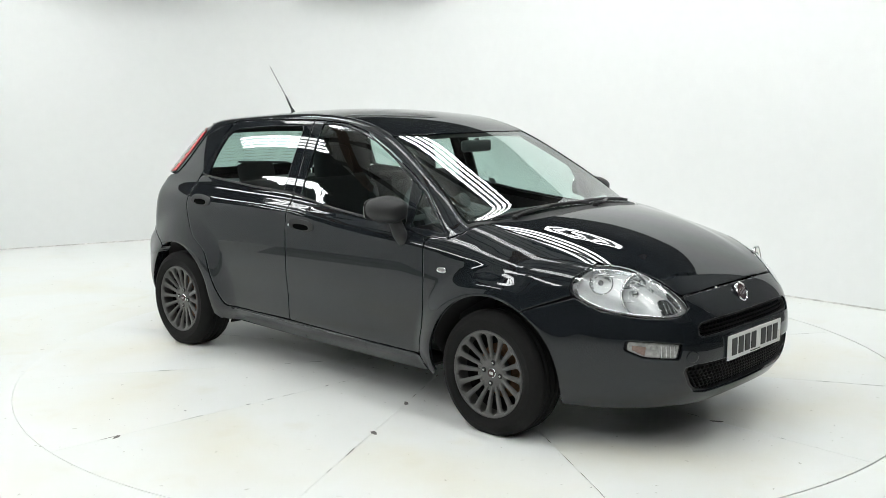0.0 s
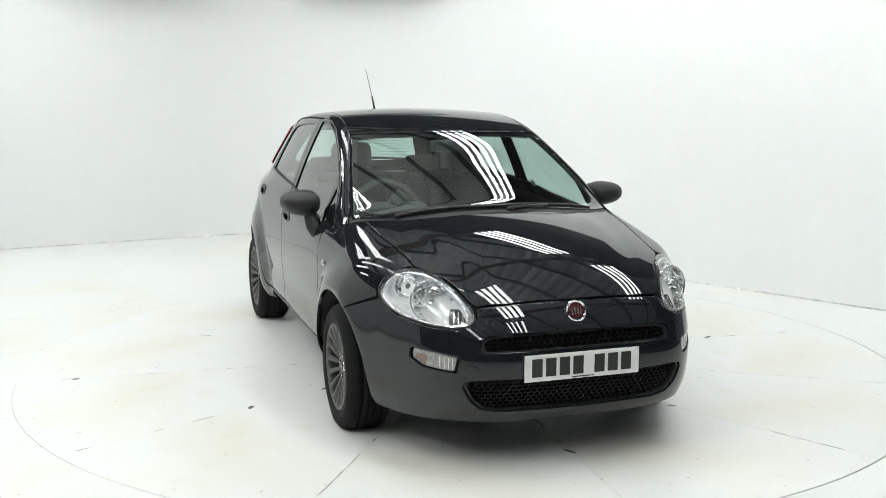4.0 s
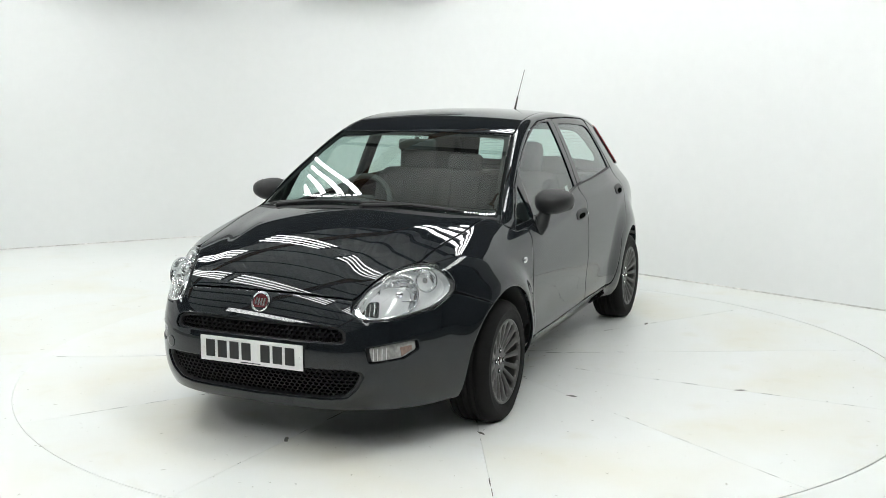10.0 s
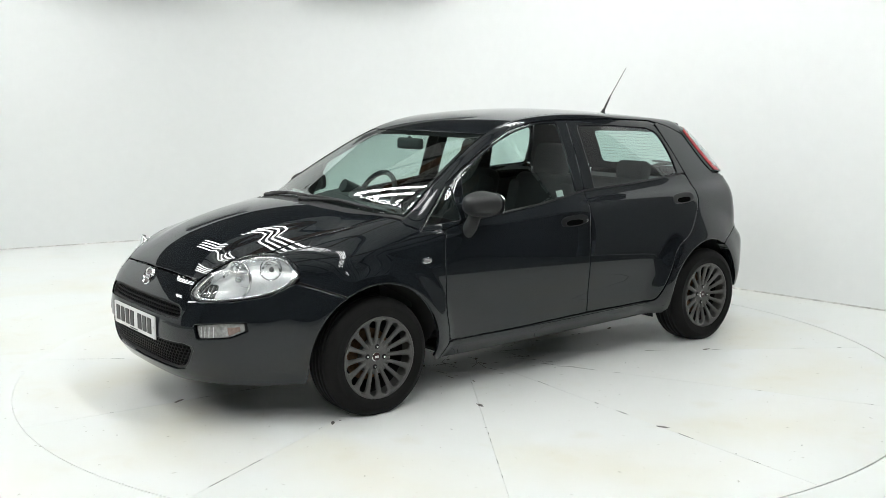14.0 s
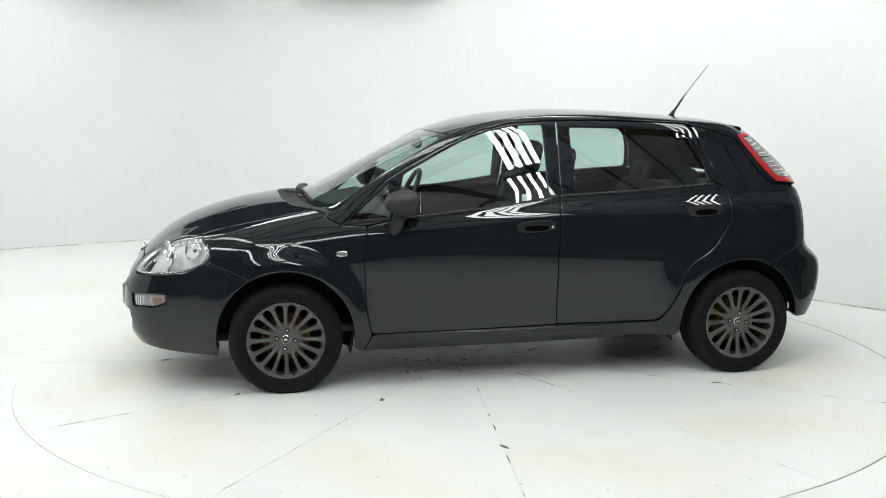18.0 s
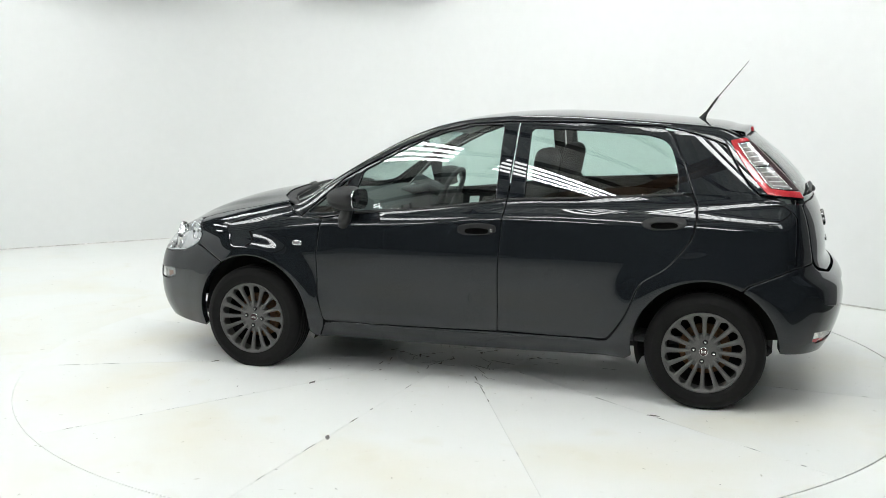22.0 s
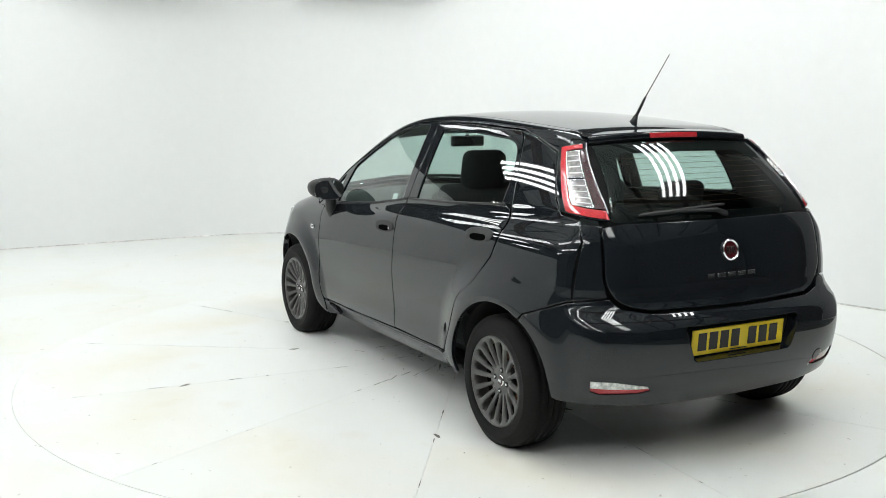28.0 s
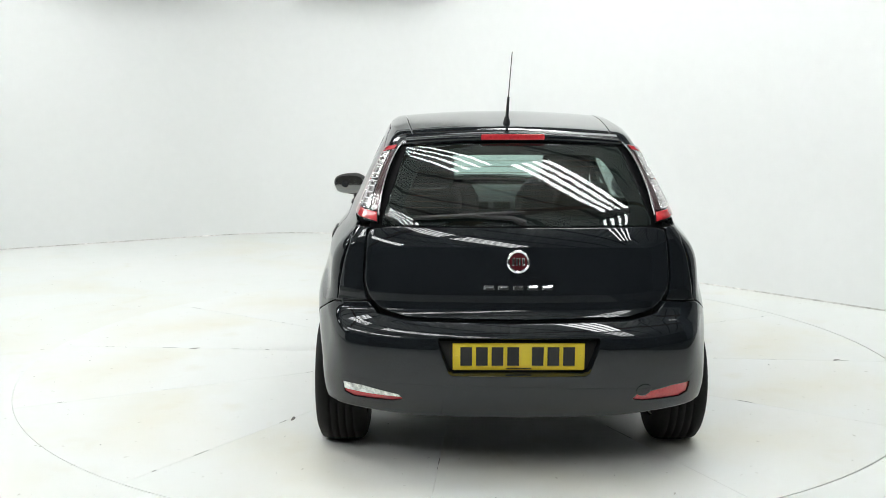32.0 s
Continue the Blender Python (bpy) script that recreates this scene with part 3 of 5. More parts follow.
def shape(*pts, r=0.03):
    """A closed outline with rounded corners: points (u, v) or (u, v, radius)."""
    n, out = len(pts), []
    for i in range(n):
        a, b, c = (np.array(pts[k % n][:2], float) for k in (i - 1, i, i + 1))
        rad = pts[i][2] if len(pts[i]) > 2 else r
        la, lc = np.linalg.norm(a - b), np.linalg.norm(c - b)
        ra, rc = min(rad, la * 0.48), min(rad, lc * 0.48)
        p, q = b + (a - b) / max(la, 1e-9) * ra, b + (c - b) / max(lc, 1e-9) * rc
        if rad <= 0.0005:
            out.append(b)
            continue
        for t in np.linspace(0, 1, 7):
            out.append((1 - t) ** 2 * p + 2 * t * (1 - t) * b + t * t * q)
    return np.array(out)


def loop_through(*pts, n=6):
    """A smooth closed loop through places in the car's space."""
    p = np.array(pts, float)
    out = []
    for i in range(len(p)):
        a, b, c, d = p[i - 1], p[i], p[(i + 1) % len(p)], p[(i + 2) % len(p)]
        for t in np.arange(n) / n:
            out.append(0.5 * (2 * b + (c - a) * t + (2 * a - 5 * b + 4 * c - d) * t * t + (3 * b - a - 3 * c + d) * t ** 3))
    return np.array(out)


def arc(ax, r, a0, a1, n=24):
    """Points of a wheel arch round an axle, between two angles in degrees."""
    return [(ax + r * math.cos(radians(a)), HUB_Z + r * math.sin(radians(a)), 0) for a in np.linspace(a0, a1, n)]


def dense(loop, step):
    out = []
    n = len(loop)
    for i in range(n):
        a, b = loop[i], loop[(i + 1) % n]
        k = max(1, int(np.ceil(np.linalg.norm(b - a) / step)))
        out += [a + (b - a) * j / k for j in range(k)]
    keep = [out[0]]
    for p in out[1:]:
        if np.linalg.norm(p - keep[-1]) > 0.0015:
            keep.append(p)
    if np.linalg.norm(keep[0] - keep[-1]) < 0.0015:
        keep.pop()
    return np.array(keep)


def inside(loop, pts):
    x, y = pts[:, 0], pts[:, 1]
    res = np.zeros(len(pts), bool)
    for (x0, y0), (x1, y1) in zip(loop, np.roll(loop, -1, 0)):
        if y0 == y1:
            continue
        hit = ((y0 > y) != (y1 > y)) & (x < (x1 - x0) * (y - y0) / (y1 - y0) + x0)
        res ^= hit
    return res


def inset(loop, d):
    area = np.sum(loop[:, 0] * np.roll(loop[:, 1], -1) - loop[:, 1] * np.roll(loop[:, 0], -1))
    t = np.roll(loop, -1, 0) - np.roll(loop, 1, 0)
    nrm = np.stack([-t[:, 1], t[:, 0]], 1) / np.maximum(np.linalg.norm(t, axis=1, keepdims=True), 1e-9)
    return loop + nrm * d * np.sign(area)


from mathutils import geometry


def sheet(view, loop, holes=(), off=0.0, step=0.03, rim=0.012, edge=0.004, puff=0.0, mirror=False):
    """Vertices, faces and normals of a panel cut out of the body surface, with a turned-in rim and rounded edges."""
    loops = [dense(np.asarray(l, float), step * 0.7) for l in (loop, *holes)]
    pts, edges = [], []
    for l in loops:
        k = len(pts)
        pts += list(l)
        edges += [(k + i, k + (i + 1) % len(l)) for i in range(len(l))]
    nb = len(pts)
    extra = []
    for i, l in enumerate(loops):
        ring = inset(l, edge if i == 0 else -edge)
        extra.append(ring)
    lo, hi = loops[0].min(0), loops[0].max(0)
    gx, gy = np.meshgrid(np.arange(lo[0] + step / 2, hi[0], step), np.arange(lo[1] + step / 2, hi[1], step))
    gx = gx + (np.arange(gx.shape[0])[:, None] % 2) * step / 2
    grid = np.stack([gx.ravel(), gy.ravel()], 1)
    far = np.ones(len(grid), bool)
    for l in loops:
        for q in l:
            far &= (np.abs(grid - q).max(1) > max(edge * 2, step * 0.45))
    grid = grid[far]
    extra.append(grid)
    more = np.concatenate(extra)
    ok = inside(loops[0], more)
    for h in loops[1:]:
        ok &= ~inside(h, more)
    more = more[ok]
    everything = [Vector(p) for p in pts] + [Vector(p) for p in more]
    v2, _, tris, _, _, _ = geometry.delaunay_2d_cdt(everything, edges, [], 0, 1e-6)
    uv = np.array([tuple(v) for v in v2])
    tris = np.array([t for t in tris if len(t) == 3])
    mid = uv[tris].mean(1)
    ok = inside(loops[0], mid)
    for h in loops[1:]:
        ok &= ~inside(h, mid)
    tris = tris[ok]
    pos = cast(view, uv)
    nor = body_normal(pos)
    # boundary vertices: edges used by one triangle
    count = {}
    for t in tris:
        for a, b in ((t[0], t[1]), (t[1], t[2]), (t[2], t[0])):
            key = (min(a, b), max(a, b))
            count.setdefault(key, []).append((a, b))
    rims = [v[0] for v in count.values() if len(v) == 1]
    n3 = np.cross(pos[tris[:, 1]] - pos[tris[:, 0]], pos[tris[:, 2]] - pos[tris[:, 0]])
    flip = np.einsum("ij,ij->i", n3, nor[tris[:, 0]]).mean() < 0
    if flip:
        tris = tris[:, ::-1]
        rims = [(b, a) for a, b in rims]
    lift = np.full(len(pos), off)
    if puff:
        d = np.full(len(pos), 1e9)
        bpts = pos[[a for a, _ in rims]]
        for q in bpts:
            d = np.minimum(d, np.linalg.norm(pos - q, axis=1))
        lift = lift + puff * ease(0, 0.05, d)
    pos = pos + nor * lift[:, None]
    verts, faces, normals = list(pos), [tuple(t) for t in tris], nor.copy()
    index = {}
    rv, rn = [], []
    out_dir = {}
    for a, b in rims:
        o = np.cross(pos[b] - pos[a], nor[a])
        o = o / max(np.linalg.norm(o), 1e-9)
        for k in (a, b):
            out_dir[k] = out_dir.get(k, 0) + o
    for k, o in out_dir.items():
        o = o / max(np.linalg.norm(o), 1e-9)
        index[k] = len(verts) + len(rv)
        bend = nor[k] * 0.75 + o * 0.66
        normals[k] = bend / np.linalg.norm(bend)
        rv += [pos[k], pos[k] - nor[k] * rim]
        rn += [o, o]
    for a, b in rims:
        faces.append((b, a, index[a], index[b]) if False else (index[b], index[a], index[a] + 1, index[b] + 1))
    verts = np.concatenate([np.array(verts), np.array(rv)])
    normals = np.concatenate([normals, np.array(rn)])
    if mirror:
        verts, normals = verts * (1, -1, 1), normals * (1, -1, 1)
        faces = [f[::-1] for f in faces]
    return verts, faces, normals


def panel(name, view, loop, mat, parent, label="", both=False, holes=(), **kw):
    """A body panel; with both=True its twin on the other side of the car too."""
    v, f, n = sheet(view, loop, holes, **kw)
    made = [mesh_object(name, v, f, mat, parent if not isinstance(parent, tuple) else parent[0], label, normals=n)]
    if both:
        made.append(mesh_object(name, v * (1, -1, 1), [g[::-1] for g in f], mat, parent if not isinstance(parent, tuple) else parent[1], label, normals=n * (1, -1, 1)))
    return made


def on(view, *uv):
    """Points of the body under flat coordinates."""
    return cast(view, np.array(uv, float))


car = new("hatchback_car")
tagged(car, "glossy black five-door hatchback car on a white turntable", "car")


# ---- body panels ----
ROOF_EDGE = smooth_curve((-1.5, 0.42), (-1.2, 0.44), (-1.0, 0.455), (-0.2, 0.50), (0.15, 0.522), (0.37, 0.550), (0.60, 0.606), (0.85, 0.668), (0.98, 0.706), (1.04, 0.725))


arch_f = arc(AXLE_F, ARCH_R, -8, 190)
arch_r = arc(AXLE_R, ARCH_R, -8, 190)

# bonnet, scuttle, windscreen, roof: seen from above
def wide(*half):
    """A closed outline from its left half, which runs from the middle line back to the middle line."""
    return shape(*half, *[(q[0], -q[1], *q[2:]) for q in reversed(half[1:-1])], r=0)


bonnet = wide((1.275, 0, 0), (1.255, 0.30, 0), (1.20, 0.48, 0), (1.085, 0.648, 0.02), (1.30, 0.634, 0), (1.436, 0.612, 0), (1.60, 0.592, 0), (1.685, 0.588, 0.02), (1.75, 0.549, 0), (1.836, 0.494, 0), (1.956, 0.442, 0), (1.99, 0.42, 0.015), (2.004, 0.30, 0), (2.014, 0.0, 0))
panel("bonnet", "top", bonnet, PAINT, car, "glossy black bonnet with two long creases", step=0.03)
scuttle = shape((1.268, 0, 0), (1.248, 0.30, 0), (1.193, 0.48, 0), (1.085, 0.637, 0), (1.02, 0.715, 0), (1.005, 0.702, 0), (1.087, 0.575, 0), (1.152, 0.36, 0), (1.185, 0, 0),
                (1.152, -0.36, 0), (1.087, -0.575, 0), (1.005, -0.702, 0), (1.02, -0.715, 0), (1.085, -0.637, 0), (1.193, -0.48, 0), (1.248, -0.30, 0), r=0)
panel("scuttle", "top", scuttle, PLASTIC, car, "matt black plastic scuttle below the windscreen", off=-0.006)
screen = wide((1.178, 0, 0), (1.145, 0.36, 0), (1.08, 0.565, 0), (1.0, 0.692, 0.03), (0.85, 0.652, 0), (0.60, 0.590, 0), (0.335, 0.528, 0.04), (0.375, 0.30, 0), (0.392, 0, 0))
windscreen = panel("windscreen", "top", screen, GLASS, car, "green-tinted windscreen", off=-0.003, rim=0.002)[0]
xs = np.linspace(-1.40, 0.318, 30)
roof = [(x, float(ROOF_EDGE(x)) - 0.004) for x in xs] + [(0.344, 0.536), (0.385, 0.30), (0.402, 0), (0.385, -0.30), (0.344, -0.536)] + [(x, -float(ROOF_EDGE(x)) + 0.004) for x in xs[::-1]]
panel("roof", "top", np.array(roof), PAINT, car, "glossy black roof panel", step=0.035)

# side views
def along(*pts, n=8):
    """More points on the straight pieces between corner points."""
    out = []
    for a, b in zip(pts, pts[1:]):
        out += [(a[0] + (b[0] - a[0]) * i / n, a[1] + (b[1] - a[1]) * i / n, 0) for i in range(n)]
    return out + [(*pts[-1][:2], 0)]


def rim_of(view, *pts):
    """Points of another view in the coordinates of the rim view."""
    return flat("rim", on(view, *[q[:2] for q in pts]))


cant = np.concatenate([rim_of("top", *[(x, float(ROOF_EDGE(x))) for x in np.linspace(1.03, -1.40, 70)]),
                       rim_of("side", *along((-1.36, 1.275), (-1.30, 1.299), (-1.15, 1.351), (-1.0, 1.386), (-0.6, 1.404), (-0.2, 1.405), (0.02, 1.392), (0.20, 1.350), (0.40, 1.262), (0.60, 1.160), (0.72, 1.09), (0.955, 0.875), (1.02, 0.905)))])
panel("side_frame", "rim", cant, PAINT, car, "black roof rail and windscreen pillar", both=True, step=0.018)
wing = np.concatenate([rim_of("side", *arc(AXLE_F, ARCH_R, 60, 190), (0.872, 0.205), (0.852, 0.194), (0.814, 0.262), (0.806, 0.30), (0.834, 0.44), (0.842, 0.68), (0.824, 0.85), (0.832, 0.866), (0.955, 0.868), (1.022, 0.899)),
                       rim_of("top", (1.034, 0.728), (1.062, 0.694), (1.09, 0.664), (1.13, 0.652), (1.20, 0.647), (1.30, 0.640), (1.436, 0.618), (1.60, 0.598), (1.672, 0.598), (1.672, 0.63)),
                       rim_of("side", (1.655, 0.785), (1.625, 0.755), (1.620, 0.72), (1.632, 0.684), (1.55, 0.650), (1.455, 0.612))])
panel("front_wing", "rim", wing, PAINT, car, "glossy black front wing", both=True, step=0.018)
front_door = shape((0.801, 0.296, 0.03), (0.829, 0.44, 0), (0.837, 0.68, 0), (0.817, 0.865, 0.02), (0.70, 0.885, 0), (0.63, 0.905, 0), (0.135, 0.952, 0), (-0.2245, 1.004, 0), (-0.2145, 0.9, 0), (-0.2005, 0.68, 0), (-0.197, 0.313, 0.012), (0.3, 0.300, 0), r=0.01)
rear_door = shape((-0.202, 0.316, 0.012), (-0.206, 0.68, 0), (-0.220, 0.9, 0), (-0.230, 1.005, 0), (-0.60, 1.022, 0), (-1.12, 1.055, 0.01), (-1.165, 1.04, 0), (-1.197, 0.98, 0.06), (-1.18, 0.85, 0.04), (-1.07, 0.70, 0.06), (-0.935, 0.62, 0.05), (-0.865, 0.44, 0.08), (-0.775, 0.318, 0.04), (-0.5, 0.314, 0), r=0.01)
doors_f = panel("front_door", "side", front_door, PAINT, car, "glossy black front door", both=True, step=0.02)
doors_r = panel("rear_door", "side", rear_door, PAINT, car, "glossy black rear door", both=True, step=0.02)
quarter = [(-0.783, 0.3105, 0.042), (-0.873, 0.44, 0.085), (-0.943, 0.625, 0.05), (-1.077, 0.706, 0.06), (-1.19, 0.85, 0.05), (-1.206, 0.985, 0.06), (-1.17, 1.06, 0), (-1.115, 1.20, 0), (-1.045, 1.362, 0), *along((-1.075, 1.365), (-1.15, 1.346), (-1.305, 1.292), n=4), *along((-1.345, 1.228), (-1.39, 1.155), (-1.435, 1.095), (-1.495, 1.045), n=3), (-1.60, 1.03, 0), (-1.66, 0.95, 0), (-1.664, 0.715, 0), (-1.56, 0.672, 0), (-1.455, 0.632, 0)] + arc(AXLE_R, ARCH_R, 118, -7) + [(-0.87, 0.222, 0), (-0.4, 0.203, 0), (0.3, 0.190, 0), (0.70, 0.186, 0), (0.845, 0.192, 0.01), (0.808, 0.262, 0.01), (0.796, 0.285, 0), (0.3, 0.294, 0), (-0.19, 0.306, 0), (-0.745, 0.3085, 0)]
panel("rear_quarter", "side", shape(*quarter, r=0), PAINT, car, "glossy black rear quarter panel with the long sill", both=True, step=0.02)
for s in (1, -1):
    edge = on("side", *[(x, 0.2885 if x > 0 else 0.2885 - 0.018 * x) for x in np.linspace(0.775, -0.74, 26)])
    part("sill_edge", tube_bm([(q[0], s * (abs(q[1]) - 0.001), q[2]) for q in edge], 0.0045, 8), PAINT, car, "rounded black sill edge below the doors", smooth=True)
pane_f = shape((0.665, 0.912, 0.02), (0.612, 1.128, 0.02), (0.44, 1.222, 0), (0.288, 1.297, 0), (0.138, 1.350, 0), (-0.013, 1.382, 0), (-0.165, 1.386, 0.02), (-0.165, 0.992, 0.01), (0.135, 0.950, 0), r=0.01)
pane_r = shape((-0.318, 0.995, 0.02), (-0.318, 1.37, 0.03), (-0.62, 1.362, 0), (-0.926, 1.342, 0), (-1.034, 1.315, 0.06), (-1.085, 1.18, 0.05), (-1.095, 1.06, 0.02), (-0.78, 1.036, 0), r=0.01)
quarter_light = shape((0.920, 0.893, 0.015), (0.702, 1.076, 0.01), (0.692, 0.908, 0.015), r=0.01)
# black window frames of the doors, cut out round the panes
frame_f = shape((0.815, 0.872, 0), (0.955, 0.868, 0), (0.72, 1.083, 0), (0.60, 1.153, 0), (0.40, 1.256, 0), (0.20, 1.344, 0), (0.02, 1.386, 0), (-0.2, 1.399, 0), (-0.244, 1.399, 0), (-0.226, 1.01, 0), (0.135, 0.958, 0), (0.63, 0.91, 0), (0.70, 0.89, 0), r=0)
frame_r = shape((-0.252, 1.399, 0), (-0.6, 1.398, 0), (-1.0, 1.380, 0), (-1.04, 1.345, 0.03), (-1.12, 1.19, 0), (-1.165, 1.06, 0), (-1.12, 1.061, 0), (-0.6, 1.028, 0), (-0.235, 1.011, 0), r=0)
panel("window_frame", "side", frame_f, PAINT, tuple(doors_f), "gloss black window frame", both=True, holes=[pane_f, quarter_light], step=0.025, off=-0.002)
panel("window_frame", "side", frame_r, PAINT, tuple(doors_r), "gloss black window frame", both=True, holes=[pane_r], step=0.025, off=-0.002)
panel("window_pane", "side", pane_f, GLASS, tuple(doors_f), "green-tinted side window", both=True, step=0.05, off=-0.008, rim=0.003)
panel("window_pane", "side", pane_r, GLASS, tuple(doors_r), "green-tinted side window", both=True, step=0.05, off=-0.008, rim=0.003)
panel("quarter_light", "side", quarter_light, GLASS, tuple(doors_f), "small triangular window", both=True, step=0.05, off=-0.008, rim=0.003)

# front bumper, wrapped round the nose
def to_nose(*yz):
    return flat("nose", on("front", *yz))


def to_tail(*yz):
    return flat("tail", on("rear", *yz))


def sides_of(view, *xz):
    return flat(view, on("side", *xz))


def joined(*groups):
    return np.concatenate([np.asarray(g) for g in groups])


def twin(half):
    """Completes a left half outline (from the middle outwards and back) with its mirror image."""
    half = np.asarray(half)
    return np.concatenate([half, (half * (-1, 1))[::-1]])


lip = on("top", (2.018, 0.0), (2.008, 0.30), (1.996, 0.418)) - (0, 0, 0.0005)
top_left = joined(flat("nose", lip), flat("nose", np.array([(2.024, 0.424, 0.638), (2.025, 0.497, 0.602), (1.916, 0.61, 0.603), (1.757, 0.69, 0.625), (1.64, 0.722, 0.676)])), sides_of("nose", (1.552, 0.643), (1.457, 0.605)))
low_left = joined(sides_of("nose", *[(x, z) for x, z, _ in arc(AXLE_F, ARCH_R, 59, -9, 12)]), sides_of("nose", (1.605, 0.195), (1.75, 0.195)), to_nose((0.50, 0.215), (0.3, 0.205), (0.0, 0.205)))
bumper_f = twin(joined(top_left, low_left))
def both_ways(pts):
    pts = np.asarray(pts)
    return np.concatenate([pts, (pts * (-1, 1))[::-1]])
grille_low = both_ways(to_nose((0.0, 0.405), (0.46, 0.405), (0.497, 0.395), (0.505, 0.375), (0.475, 0.315), (0.43, 0.275), (0.36, 0.262), (0.0, 0.255)))
grille_top = both_ways(to_nose((0.0, 0.585), (0.30, 0.585), (0.40, 0.577), (0.427, 0.562), (0.435, 0.530), (0.42, 0.515), (0.35, 0.515), (0.0, 0.517)))
fog = shape(*[tuple(q) for q in flat("nose", np.array([(2.05, 0.505, 0.498), (1.97, 0.59, 0.508), (1.866, 0.666, 0.510), (1.860, 0.669, 0.468), (1.93, 0.63, 0.438), (2.045, 0.52, 0.430)]))], r=0.014)
fogs = [fog, fog * (-1, 1)]
bumper = panel("front_bumper", "nose", bumper_f, PAINT, car, "glossy black front bumper", holes=[grille_low, grille_top, *fogs], step=0.025, rim=0.03)[0]

# rear bumper and tailgate
rb_left = joined(to_tail((0.0, 0.655), (0.44, 0.66), (0.56, 0.68), (0.60, 0.72)), sides_of("tail", (-1.655, 0.704), (-1.56, 0.665), (-1.458, 0.625)))
rb_low = joined(sides_of("tail", *[(x, z) for x, z, _ in arc(AXLE_R, ARCH_R, 120, 178, 10)]), sides_of("tail", (-1.64, 0.297)), to_tail((0.6, 0.285), (0.4, 0.268), (0.0, 0.265)))
recess = both_ways(to_tail((0.0, 0.605), (0.31, 0.605), (0.318, 0.595), (0.275, 0.465), (0.26, 0.455), (0.0, 0.455)))
ref = to_tail((0.455, 0.345), (0.50, 0.336), (0.66, 0.338), (0.695, 0.352), (0.703, 0.398), (0.62, 0.394), (0.475, 0.366))
bumper_r = panel("rear_bumper", "tail", twin(joined(rb_left, rb_low)), PAINT, car, "glossy black rear bumper", holes=[recess, ref, ref * (-1, 1)], step=0.025, rim=0.062)[0]
corner = joined(to_tail((0.604, 1.005), (0.617, 0.90), (0.620, 0.80), (0.606, 0.728)), sides_of('tail', (-1.655, 0.710), (-1.668, 0.722), (-1.664, 0.95), (-1.605, 1.018)), to_tail((0.585, 1.012)))
panel("rear_corner", "tail", corner, PAINT, car, "glossy black rear corner panel", both=True, step=0.02)
gate_low = shape((0, 1.018, 0), (0.50, 1.018, 0), (0.60, 1.005, 0.03), (0.612, 0.78, 0.05), (0.56, 0.70, 0.05), (0.44, 0.672, 0), (0, 0.668, 0), (-0.44, 0.672, 0), (-0.56, 0.70, 0.05), (-0.612, 0.78, 0.05), (-0.60, 1.005, 0.03), (-0.50, 1.018, 0), r=0)
tailgate = panel("tailgate", "rear", gate_low, PAINT, car, "glossy black tailgate", step=0.025)[0]
gate_glass = shape((0, 1.345, 0), (0.40, 1.338, 0.02), (0.452, 1.33, 0.02), (0.50, 1.18, 0), (0.545, 1.05, 0), (0.55, 1.024, 0.02), (0, 1.024, 0), (-0.55, 1.024, 0.02), (-0.545, 1.05, 0), (-0.50, 1.18, 0), (-0.452, 1.33, 0.02), (-0.40, 1.338, 0.02), r=0)
rear_glass = panel("rear_window", "rear", gate_glass, GLASS_REAR, tailgate, "dark tinted rear window", step=0.04, rim=0.003, off=-0.004)[0]
frit = shape((0, 1.352, 0), (0.42, 1.348, 0), (0.515, 1.338, 0), (0.555, 1.19, 0), (0.600, 1.05, 0), (0.600, 1.008, 0), (0, 1.006, 0), (-0.600, 1.008, 0), (-0.600, 1.05, 0), (-0.555, 1.19, 0), (-0.515, 1.338, 0), (-0.42, 1.348, 0), r=0)
frit_hole = shape((0, 1.305, 0), (0.36, 1.30, 0.06), (0.40, 1.24, 0.02), (0.47, 1.09, 0.06), (0.45, 1.06, 0.02), (0, 1.055, 0), (-0.45, 1.06, 0.02), (-0.47, 1.09, 0.06), (-0.40, 1.24, 0.02), (-0.36, 1.30, 0.06), r=0)
panel("glass_border", "rear", frit, FRIT, tailgate, "black printed glass border", holes=[frit_hole], step=0.03, off=-0.014, rim=0.001)
border = wide((1.19, 0, 0), (1.157, 0.36, 0), (1.092, 0.578, 0), (1.01, 0.70, 0.03), (0.85, 0.661, 0), (0.60, 0.599, 0), (0.322, 0.536, 0.05), (0.36, 0.30, 0), (0.377, 0, 0))
border_hole = wide((1.115, 0, 0), (1.085, 0.36, 0), (1.03, 0.54, 0), (0.955, 0.655, 0.05), (0.83, 0.620, 0), (0.60, 0.562, 0), (0.387, 0.506, 0.05), (0.425, 0.30, 0), (0.442, 0, 0))
panel("glass_border", "top", border, FRIT, windscreen, "black printed glass border", holes=[border_hole], step=0.03, off=-0.010, rim=0.001)
